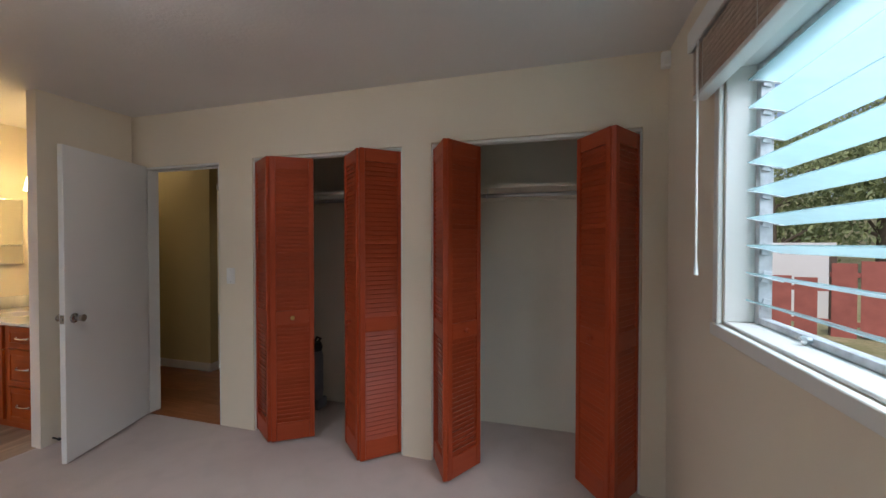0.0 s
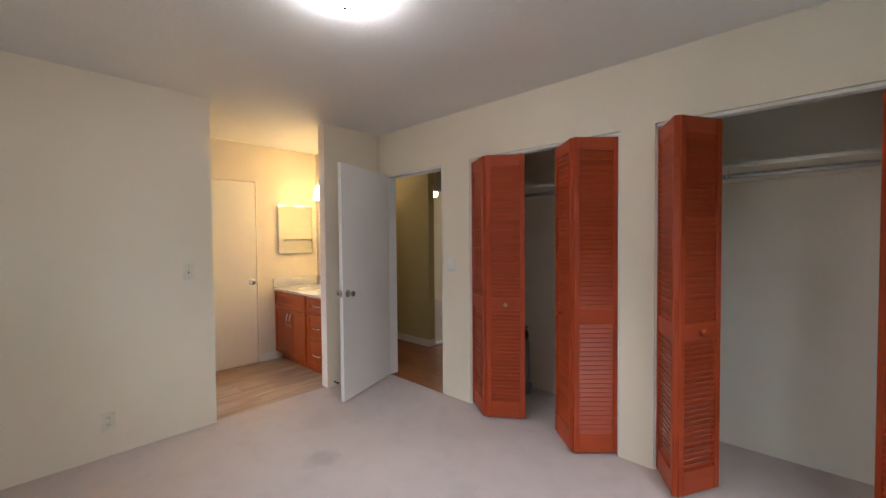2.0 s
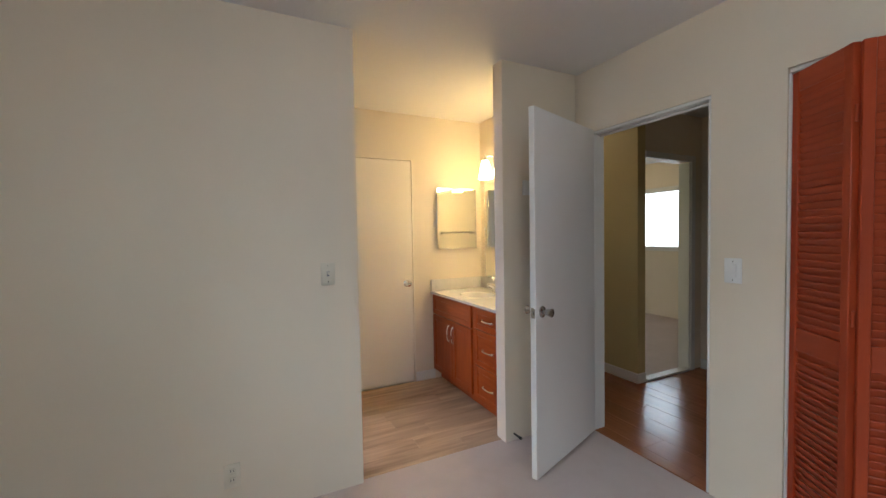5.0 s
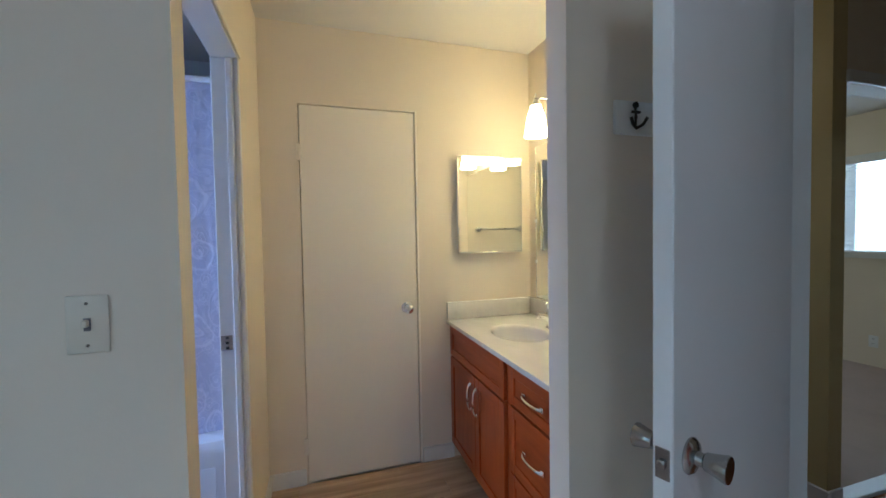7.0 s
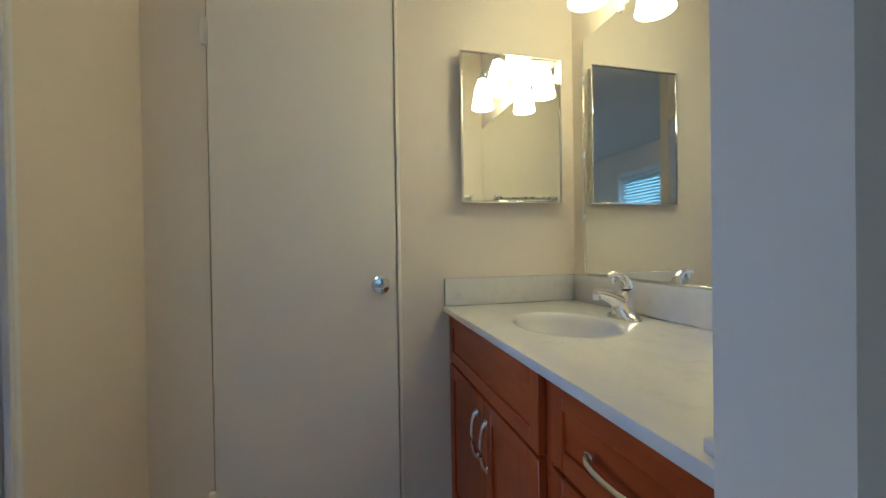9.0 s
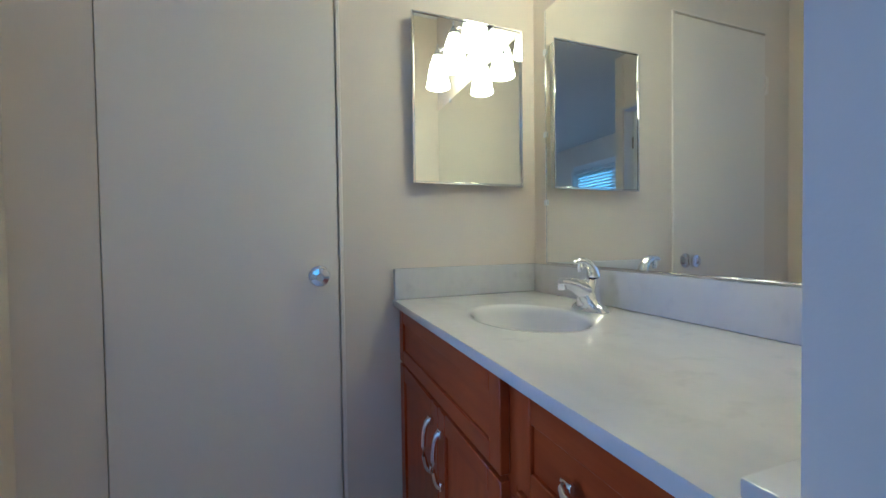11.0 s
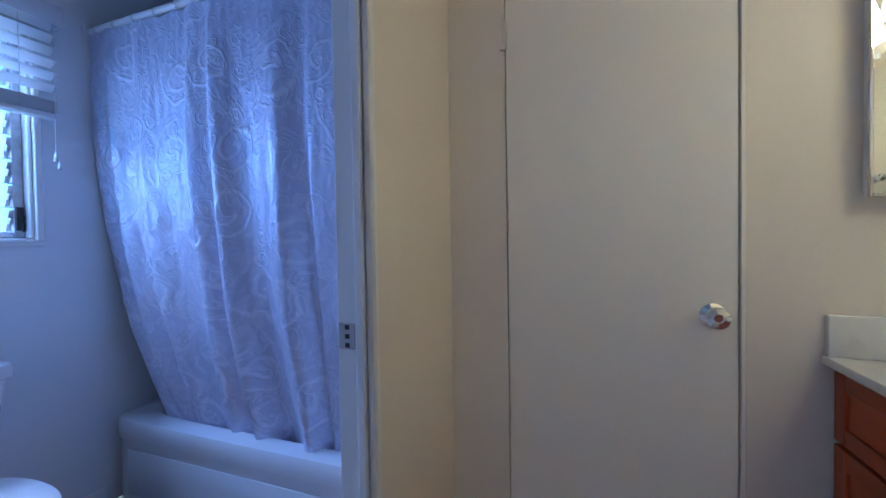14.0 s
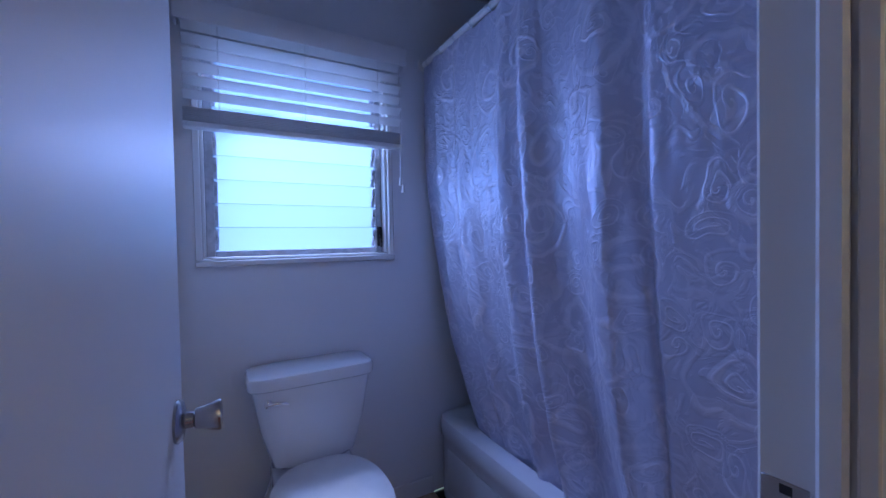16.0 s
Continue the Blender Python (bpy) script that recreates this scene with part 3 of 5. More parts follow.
board("trim_bath_casing_head", (BD[0] - 0.019, YA + 0.0045, 2.044), (XWI + 0.03, YA + 0.012, 2.072), "ivory bathroom door head casing", "door frame", CASE)


# ---- doors ----
def knob_bm(out, r=0.026, length=0.062):
    """A tulip door knob on a rose, pointing along +y."""
    m = pose(0, 0, 0, -90, 0, 0)
    return lathe([(0.0, 0), (0.032, 0.0), (0.033, 0.004), (0.028, 0.010), (0.013, 0.013), (0.012, 0.024), (0.016, 0.027), (0.017, 0.034), (r - 0.002, length - 0.003), (r - 0.003, length), (r - 0.010, length + 0.001), (0.0, length + 0.001)], m if out > 0 else pose(0, 0, 0, 90, 0, 0), 24)


def slab_door(name, at, rz, width, height, label, mat, knob_mat, knob_z=0.92, hinge_side=1):
    """A flush door hinged at its origin, leaf along +x, thickness along y."""
    d = thing(name, at, label, "door", rz=rz)
    part("leaf", one_box((0.003, -0.0175, 0.012), (width, 0.0175, height), 0.0025, 1), mat, d)
    k = width - 0.065
    part("door_knob", knob_bm(1), knob_mat, d, "satin steel tulip knob", at=pose(k, 0.0176, knob_z))
    part("door_knob", knob_bm(-1), knob_mat, d, "satin steel tulip knob", at=pose(k, -0.0176, knob_z))
    part("latch_plate", one_box((width - 0.001, -0.0125, knob_z - 0.028), (width + 0.0015, 0.0125, knob_z + 0.028), 0.001, 1), knob_mat, d)
    part("latch_bolt", one_box((width + 0.001, -0.006, knob_z - 0.008), (width + 0.009, 0.006, knob_z + 0.008), 0.002, 1), knob_mat, d)
    for z in (0.22, height / 2, height - 0.24):
        bm = cyl(bmesh.new(), (0.0, 0.021 * hinge_side, z - 0.045), (0.0, 0.021 * hinge_side, z + 0.045), 0.006, n=10)
        part("hinge", box(bm, (0.0, 0.0178 * hinge_side, z - 0.044), (0.03, 0.0195 * hinge_side, z + 0.044)), knob_mat, d)
    return d


DOOR_DX, DOOR_DY = -3.128 + 3.382, 3.296 - 4.010
slab_door("door_bedroom", (-3.382, 4.010, 0), math.degrees(math.atan2(DOOR_DY, DOOR_DX)), 0.757, 2.05, "white painted flush bedroom door standing open", DOORPAINT, NICKEL, 0.936, -1)
slab_door("door_bath", (-3.664, 2.362, 0), -93.3, 0.60, 2.035, "white painted flush bathroom door opened inwards", DOORPAINT, NICKEL, 0.957)

linen = thing("door_linen", (XB, 2.953, 0), "cream painted closed linen closet door", "door")
part("leaf", one_box((-0.030, -0.3115, 0.012), (0.004, 0.3118, 2.050), 0.002, 1), LINENPAINT, linen)
part("door_knob", lathe([(0, 0), (0.033, 0), (0.033, 0.006), (0.014, 0.012), (0.012, 0.028), (0.024, 0.034), (0.029, 0.045), (0.027, 0.058), (0.012, 0.060), (0.010, 0.054), (0, 0.054)], pose(0, 0, 0, 0, 90, 0)), CHROME, linen, "polished chrome knob", at=pose(0.006, 0.251, 0.932))
for z in (0.21, 1.80):
    part("hinge", one_box((-0.004, -0.330, z - 0.045), (0.011, -0.3065, z + 0.045), 0.003, 1), LINENPAINT, linen, "painted-over butt hinge")
board("trim_linen_edge", (XB, 3.2685, 0.0), (XB + 0.010, 3.281, 2.062), "cream painted linen door edge strip", "door frame", LINENPAINT, 0.002)
board("trim_linen_head", (XB, 2.638, 2.056), (XB + 0.006, 3.268, 2.063), "cream painted linen door head strip", "door frame", LINENPAINT, 0.002)
dark = thing("door_hall_closet", (-3.285, 5.95, 0), "dark brown stained wooden hallway door", "door")
part("leaf", one_box((-0.45, -0.03, 0.01), (0.45, -0.004, 2.03), 0.003, 1), DARKWOOD, dark)
part("door_knob", knob_bm(-1), BRASS, dark, at=pose(0.38, -0.031, 0.95))
board("baseboard_hall_end", (XH + 0.018, 5.916, 0), (-3.738, 5.95, 0.09), "white hallway end baseboard", "baseboard")


# ---- bifold closet doors ----
PW, PH, PT = 0.292, 2.015, 0.028
_slat = bmesh.new()
box(_slat, (0.034, -0.0035, -0.0185), (PW - 0.034, 0.0035, 0.0185), 0.0025, 1)
SLAT = to_mesh("slat", _slat, BIFOLDSLAT, 30)


def bifold_panel(parent, rz_matrix, knob_side=0, knob_mat=None):
    bm = bmesh.new()
    box(bm, (0, -PT / 2, 0), (0.036, PT / 2, PH), 0.003, 1)
    stile = part("panel", bm, BIFOLD, parent, at=rz_matrix)
    part("stile", one_box((PW - 0.036, -PT / 2, 0), (PW, PT / 2, PH), 0.003, 1), BIFOLD, stile)
    for lo, hi in ((0.0, 0.125), (0.83, 0.925), (PH - 0.085, PH)):
        part("rail", one_box((0.0365, -PT / 2 + 0.002, lo + 0.0005), (PW - 0.0365, PT / 2 - 0.002, hi - 0.0005), 0.002, 1), BIFOLDSLAT, stile)
    for lo, hi in ((0.125, 0.83), (0.925, PH - 0.085)):
        n = round((hi - lo) / 0.0300)
        for i in range(n):
            part("slat", SLAT, None, stile, at=pose(0, 0, lo + (i + 0.5) * (hi - lo) / n, 24, 0, 0))
    if knob_side:
        kb = lathe([(0, 0), (0.013, 0), (0.012, 0.003), (0.006, 0.006), (0.006, 0.012), (0.015, 0.018), (0.016, 0.024), (0.011, 0.029), (0, 0.030)], pose(0, 0, 0, 90 * knob_side, 0, 0), 18)
        part("knob", kb, knob_mat, stile, "small aged brass knob" if knob_mat == BRASS else "small red-brown wooden knob", at=pose(PW * 0.5, -knob_side * PT / 2, 0.875))
    return stile


def bifold(jamb, knee, end, label, knob_mat):
    """A pair of hinged panels that folds from its jamb over the knee to the track."""
    d = thing("bifold_door", (jamb[0], jamb[1], 0.018), label, "closet door", "bifold closet doors")
    def run(a, b):
        return pose(a[0] - jamb[0], a[1] - jamb[1], 0, 0, 0, math.degrees(math.atan2(b[1] - a[1], b[0] - a[0])))
    side = 1 if end[0] > jamb[0] else -1
    bifold_panel(d, run(jamb, knee))
    second = Vector((end[0] - knee[0], end[1] - knee[1])).normalized() * 0.011
    k2 = (knee[0] + second.x, knee[1] + second.y)
    bifold_panel(d, run(k2, end), side, knob_mat)
    for z in (0.28, 1.02, 1.76):
        part("hinge", one_cyl((knee[0] - jamb[0] + 0.0055 * side, knee[1] - jamb[1] - 0.012, z - 0.03), (knee[0] - jamb[0] + 0.0055 * side, knee[1] - jamb[1] - 0.012, z + 0.03), 0.005, n=8), BIFOLD, d)
    return d


def knees(jx, ex, y0=4.06, y1=4.065):
    """Where the fold comes, from the pivot and the guide in the track."""
    half = abs(ex - jx) / 2
    return ((jx, y0), ((jx + ex) / 2, y0 - math.sqrt(max(PW * PW - half * half, 0.0))), (ex, y1))


bifold(*knees(C1[0] + 0.016, -1.82), "red-stained louvred bifold closet door, half folded", BRASS)
bifold(*knees(C1[1] - 0.014, -1.545), "red-stained louvred bifold closet door, half folded", BIFOLD)
bifold(*knees(C2[0] + 0.018, -0.598), "red-stained louvred bifold closet door, folded open", BIFOLD)
bifold(*knees(C2[1] - 0.016, 0.005), "red-stained louvred bifold closet door, folded open", BIFOLD)


# ---- closet fittings ----
def closet_fittings(x0, x1):
    s = thing("closet_shelf", ((x0 + x1) / 2, 4.54, 1.812), "white painted closet shelf on cleats", "shelf")
    w = (x1 - x0) / 2
    part("shelf_board", one_box((-w, -0.15, 0.0), (w, 0.149, 0.019), 0.002, 1), CLOSETWALL, s)
    part("cleat", one_box((-w, 0.131, -0.06), (w, 0.149, -0.001), 0.002, 1), CLOSETWALL, s)
    part("cleat", one_box((-w, -0.15, -0.06), (-w + 0.018, 0.130, -0.001), 0.002, 1), CLOSETWALL, s)
    part("cleat", one_box((w - 0.018, -0.15, -0.06), (w, 0.130, -0.001), 0.002, 1), CLOSETWALL, s)
    r = thing("closet_rod", ((x0 + x1) / 2, 4.43, 1.764), "grey metal clothes rod in the closet", "clothes rod")
    part("rod", one_cyl((-w, 0, 0), (w, 0, 0), 0.014), STEEL, r)
    for sx in (-w + 0.004, w - 0.004):
        part("socket", one_cyl((sx - 0.004, 0, 0), (sx + 0.004, 0, 0), 0.026, n=20), STEEL, r)
    part("hook", tube([(-w + 0.36, 0, 0.018), (-w + 0.36, -0.02, 0.0), (-w + 0.36, 0, -0.02), (-w + 0.36, 0.03, -0.005), (-w + 0.36, 0.03, 0.05)], 0.004), ALU, r, "support hook under the shelf")


closet_fittings(-2.40, -1.07)
closet_fittings(-0.97, 0.40)

can = thing("vacuum_cleaner", (-2.115, 4.52, 0), "grey upright vacuum with black top, in the closet", "vacuum cleaner")
part("base", one_box((-0.065, -0.06, 0), (0.065, 0.08, 0.09), 0.02, 2), GREYPLASTIC, can)
part("body", lathe([(0, 0.09), (0.055, 0.09), (0.062, 0.14), (0.062, 0.46), (0.05, 0.50), (0, 0.50)]), GREYPLASTIC, can)
part("cap", lathe([(0, 0.50), (0.052, 0.50), (0.057, 0.53), (0.045, 0.57), (0.0, 0.575)]), BLACK, can)
part("grip", tube([(0, 0.03, 0.56), (0.03, 0.03, 0.60), (0.0, 0.02, 0.61), (-0.03, 0.02, 0.56)], 0.010), BLACK, can)


# ---- small wall fittings ----
def plate(name, at, rz, w, h, mat, label, category, kind):
    """A wall plate; its face looks along -y before the turn."""
    p = thing(name, at, label, category, rz=rz)
    part("cover_plate", one_box((-w / 2, -0.006, -h / 2), (w / 2, 0, h / 2), 0.003, 2), mat, p)
    if kind == "rocker":
        part("rocker", one_box((-0.017, -0.010, -0.033), (0.017, -0.005, 0.033), 0.002, 1), mat, p)
    if kind == "toggle":
        part("collar", one_box((-0.006, -0.0072, -0.013), (0.006, -0.0055, 0.013), 0.0005, 1), GREYPLASTIC, p)
        part("toggle", one_box((-0.0045, -0.018, -0.004), (0.0045, -0.007, 0.010), 0.002, 1), mat, p)
    if kind == "outlet":
        for z in (-0.022, 0.022):
            part("socket", one_box((-0.016, -0.009, z - 0.014), (0.016, -0.005, z + 0.014), 0.004, 2), mat, p)
            # black bars on the face paint the shade inside the slots
            for sx in (-0.006, 0.006):
                part("painted_slot", one_box((sx - 0.0014, -0.010, z - 0.002), (sx + 0.0014, -0.0085, z + 0.008), 0), BLACK, p)
    if kind != "outlet":
        for z in (-h / 2 + 0.016, h / 2 - 0.016):
            part("screw", one_cyl((0, -0.0075, z), (0, -0.005, z), 0.003, n=10), NICKEL, p)
    return p


plate("light_switch", (-2.525, YC, 1.172), 0, 0.078, 0.122, PLASTIC, "white rocker light switch on the cream wall", "light switch", "rocker")
plate("light_switch", (XW, 2.290, 1.176), 90, 0.072, 0.116, ALMOND, "almond toggle light switch on the cream wall", "light switch", "toggle")
plate("wall_outlet", (XW, 1.815, 0.228), 90, 0.072, 0.116, ALMOND, "almond power outlet low on the cream wall", "outlet", "outlet")
plate("wall_outlet", (-4.965, YR, 0.245), 0, 0.072, 0.116, PLASTIC, "white power outlet in the far bedroom", "outlet", "outlet")

hook = thing("coat_hook", (XW + 0.02, 3.619, 1.671), "white board with dark anchor-shaped coat hooks", "hook")
part("back_board", one_box((0, -0.075, -0.048), (0.014, 0.185, 0.048), 0.003, 1), PLASTIC, hook)
for dy in (-0.012, 0.098):
    a = part("anchor", tube([(0.020, dy, 0.026), (0.022, dy, 0.0), (0.020, dy, -0.03)], 0.0045), DARKMETAL, hook, "dark bronze anchor hook")
    part("anchor_arm", tube([(0.03, dy - 0.024, -0.004), (0.03, dy - 0.018, -0.022), (0.024, dy, -0.032), (0.03, dy + 0.018, -0.022), (0.04, dy + 0.024, -0.004)], 0.0045), DARKMETAL, a)
    part("anchor_stock", tube([(0.022, dy - 0.014, 0.014), (0.022, dy + 0.014, 0.014)], 0.004), DARKMETAL, a)
    part("anchor_ring", lathe([(0.004, -0.003), (0.009, -0.003), (0.009, 0.003), (0.004, 0.003), (0.004, -0.003)], pose(0.021, dy, 0.034, 0, 90, 0), 14), DARKMETAL, a)

stop = thing("door_stop", (XW + 0.02, 3.46, 0.045), "small dark spring door stop at the wall base", "door stop")
part("spring", one_cyl((0, 0, 0), (0.06, 0, 0), 0.006, n=10), DARKMETAL, stop)
part("tip", one_cyl((0.058, 0, 0), (0.072, 0, 0), 0.010, n=12), BLACK, stop)

strike = thing("strike_plate", (BD[0], 2.380, 0.938), "steel strike plate on the bathroom jamb", "strike plate")
part("steel_plate", one_box((0, -0.024, -0.029), (0.0022, 0.018, 0.029), 0.0008, 1), NICKEL, strike)
# black patches on the plate paint the dark inside its holes
for z in (-0.02, 0.0, 0.02):
    part("painted_hole", one_box((0.0021, -0.007, z - 0.005), (0.0026, 0.004, z + 0.005), 0), BLACK, strike)

sensor = thing("alarm_sensor", (0.445, YC, 2.415), "small white alarm sensor high in the corner", "alarm sensor")
part("housing", one_box((-0.024, -0.040, -0.044), (0.024, 0, 0.044), 0.009, 3), PLASTIC, sensor)
part("lens", one_box((-0.015, -0.044, -0.028), (0.015, -0.038, 0.008), 0.004, 2), TRIM, sensor)

cable = thing("coiled_cable", (-3.44, 0.905, 0), "white coiled coaxial cable on the carpet", "cable")
rnd = random.Random(4)
for k in range(5):
    pts = []
    ph, cx, cy = rnd.uniform(0, 6.28), rnd.uniform(-0.012, 0.012), rnd.uniform(-0.012, 0.012)
    rx, ry = rnd.uniform(0.075, 0.10), rnd.uniform(0.10, 0.13)
    for i in range(30):
        a = ph + i / 29 * 6.2
        pts.append((cx + rx * math.cos(a), cy + ry * math.sin(a), 0.006 + 0.006 * k + 0.003 * math.sin(3 * a)))
    part("loop", tube(pts, 0.0042, 8), CORD, cable)
part("cable_end", tube([(0.0, -0.10, 0.02), (-0.04, -0.11, 0.05), (-0.09, -0.12, 0.06), (-0.115, -0.125, 0.10)], 0.0042, 8), CORD, cable)

dome = thing("ceiling_lamp", (-1.69, 2.435, H), "round flush ceiling lamp, lit", "ceiling lamp")
part("pan", lathe([(0, 0), (0.102, 0), (0.105, -0.008), (0.100, -0.016), (0, -0.016)]), PLASTIC, dome)
part("diffuser", lathe([(0.098, -0.016), (0.110, -0.026), (0.108, -0.042), (0.094, -0.060), (0.066, -0.075), (0.030, -0.084), (0, -0.086)], None, 40), DOME, dome)
part("finial", lathe([(0, -0.084), (0.010, -0.086), (0.011, -0.090), (0.006, -0.096), (0, -0.097)], None, 14), DARKMETAL, dome)


# ---- windows and blinds ----
def window_frame(name, x0, x1, z0, z1, at, rz, depth, label, trim_w=0.045, sill=True, mullion=None):
    """Opening lined in white; x runs along the wall, +y into the wall."""
    w = thing(name, at, label, "window", rz=rz, kind="structure")
    def fr(nm, lo, hi, mat=TRIM, lab=""):
        return part(nm, one_box(lo, hi, 0.003, 1), mat, w, lab)
    fr("window_casing", (x0 - trim_w, -0.018, z0 + 0.001), (x0 + 0.0, 0.0, z1 + trim_w))
    fr("window_casing", (x1, -0.018, z0 + 0.001), (x1 + trim_w, 0.0, z1 + trim_w))
    fr("window_casing", (x0 + 0.001, -0.018, z1), (x1 - 0.001, 0.0, z1 + trim_w))
    fr("window_sill", (x0 - trim_w, -0.026, z0 - trim_w), (x1 + trim_w, 0.0, z0))
    fr("window_lining", (x0 + 0.0005, 0.001, z0 + 0.012), (x0 + 0.012, depth, z1 - 0.012))
    fr("window_lining", (x1 - 0.012, 0.001, z0 + 0.012), (x1 - 0.0005, depth, z1 - 0.012))
    fr("window_lining", (x0 + 0.0005, 0.001, z0 + 0.0005), (x1 - 0.0005, depth, z0 + 0.0115))
    fr("window_lining", (x0 + 0.0005, 0.001, z1 - 0.0115), (x1 - 0.0005, depth, z1 - 0.0005))
    return w


def louvres(w, x0, x1, z0, z1, y, pitch, tilt, pane_mat, chord=0.112):
    """Jalousie blades in aluminium channels, one bay."""
    ch = 0.03
    for a in (x0, x1 - ch):
        part("channel", one_box((a, y - 0.02, z0), (a + ch, y + 0.02, z1), 0.002, 1), OXIDE, w, "aluminium louvre channel")
    part("window_frame", one_box((x0 + ch, y - 0.016, z0), (x1 - ch, y + 0.016, z0 + 0.022), 0.002, 1), OXIDE, w)
    part("window_frame", one_box((x0 + ch, y - 0.016, z1 - 0.022), (x1 - ch, y + 0.016, z1), 0.002, 1), OXIDE, w)
    pane = to_mesh("pane", one_box((x0 + ch - 0.008, -chord / 2, -0.0025), (x1 - ch + 0.008, chord / 2, 0.0025), 0.0008, 1), pane_mat, 30)
    clip = to_mesh("clip", box(one_box((-0.012, -chord / 2 + 0.01, -0.006), (0.0, chord / 2 - 0.006, -0.003), 0.001, 1), (-0.012, -0.012, -0.02), (-0.004, 0.012, 0.02), 0.001, 1), OXIDE, 30)
    n = round((z1 - z0 - 0.04) / pitch)
    step = (z1 - z0 - 0.044) / n
    for i in range(n):
        z = z0 + 0.022 + (i + 0.5) * step
        ob = part("pane", pane, None, w, at=pose(0, y, z, tilt, 0, 0))
        ob.visible_shadow = False
        part("clip", clip, None, w, at=pose(x0 + ch + 0.012, y, z, tilt, 0, 0))
        part("clip", clip, None, w, at=pose(x1 - ch, y, z, tilt, 0, 0))


def crank(w, x, y, z):
    a = part("crank", one_box((x - 0.012, y - 0.012, z - 0.045), (x + 0.012, y, z + 0.045), 0.004, 2), DARKMETAL, w, "dark louvre crank")
    part("crank_handle", tube([(x, y - 0.012, z), (x, y - 0.03, z + 0.005), (x, y - 0.034, z - 0.03), (x, y - 0.03, z - 0.05)], 0.005), DARKMETAL, a)


def blind(name, at, rz, half, drop, label, slat_mat, pitch, tilt, bundle, valance_h=0.075, wand=None, lift=None, chord=0.05, inset=0.008):
    """A slatted blind hung from its head rail at the origin; -y is into the room."""
    b = thing(name, at, label, "window blind", rz=rz)
    part("head_rail", one_box((-half + 0.006, -0.052, -0.045), (half - 0.006, -0.004, 0.0), 0.003, 1), SLATWHITE, b)
    part("valance", one_box((-half - 0.012, -0.070, -valance_h + 0.008), (half + 0.012, -0.058, 0.012), 0.004, 2), SLATWHITE, b)
    part("valance_return", one_box((-half - 0.012, -0.057, -valance_h + 0.008), (-half - 0.002, -0.002, 0.012), 0.003, 1), SLATWHITE, b)
    part("valance_return", one_box((half + 0.002, -0.057, -valance_h + 0.008), (half + 0.012, -0.002, 0.012), 0.003, 1), SLATWHITE, b)
    sl = to_mesh("slat", one_box((-half + 0.008, -chord / 2, -0.0014), (half - inset, chord / 2, 0.0014), 0.0012, 1), slat_mat, 30)
    cy = -0.030
    low = -drop + 0.022 + bundle * 0.0062
    n = max(1, round((low + 0.065) / -pitch))
    step = (-0.065 - low) / n
    for i in range(n):
        z = -0.065 - i * step
        part("slat", sl, None, b, at=pose(0, cy, z, tilt, 0, 0))
    for i in range(bundle):
        part("slat", sl, None, b, at=pose(0, cy + 0.0015 * ((i * 7) % 3 - 1), -drop + 0.024 + i * 0.0062, 0, 0, 0))
    part("bottom_rail", one_box((-half + 0.006, cy - chord / 2, -drop), (half - 0.006, cy + chord / 2, -drop + 0.02), 0.005, 2), SLATWHITE, b)
    k = 3 if half < 0.6 else 5
    for i in range(k):
        x = (-half + 0.12) + i * (2 * half - 0.24) / (k - 1)
        for y in (cy - chord / 2 - 0.001, cy + chord / 2 + 0.001):
            part("ladder_cord", one_cyl((x, y, -drop + 0.01), (x, y, -0.045), 0.0011, n=6), CORD, b)
    if wand:
        x, length = wand
        w = part("wand", one_cyl((x, -0.064, -0.05), (x, -0.064, -length), 0.0045, n=8), PLASTIC, b, "white tilt wand")
        part("wand_grip", one_cyl((x, -0.064, -length - 0.045), (x, -0.064, -length), 0.009, 0.006, n=10), PLASTIC, w)
    if lift:
        x, length = lift
        c = part("lift_cord", tube([(x, -0.062, -0.04), (x + 0.004, -0.064, -length * 0.5), (x, -0.062, -length)], 0.002, 6), CORD, b)
        part("tassel", one_cyl((x, -0.062, -length - 0.035), (x, -0.062, -length), 0.008, 0.004, n=10), PLASTIC, c)
        part("tassel", one_cyl((x + 0.012, -0.062, -length - 0.065), (x + 0.012, -0.062, -length - 0.03), 0.008, 0.004, n=10), PLASTIC, c)
    return b


# east window: local x is world -y (turned so that +y points out)
ew = window_frame("window_east", -EWIN[1], -EWIN[0], EWIN[2], EWIN[3], (XE, 0, 0), -90, 0.139, "white framed glass louvre window looking on the garden")
louvres(ew, -EWIN[1] + 0.013, -EWIN[0] - 0.013, EWIN[2] + 0.013, EWIN[3] - 0.013, 0.112, 0.1, -14, PANE)
crank(ew, -2.47, 0.094, EWIN[2] + 0.06)
part("latch_knob", lathe([(0, 0), (0.009, 0), (0.009, 0.01), (0.013, 0.016), (0.009, 0.026), (0, 0.027)], pose(0, 0, 0, 90, 0, 0), 14), ALU, ew, at=pose(-2.93, 0.094, EWIN[2] + 0.028))
# white slats drawn tan here, the bundle's shade being in their colour
blind("blind_east", (XE - 0.019, 2.43, 2.235), -90, 0.945, 0.26, "white slatted blind pulled up above the louvres", SLATSHADED, 0.045, 20, 26, wand=(-0.850, 0.885))

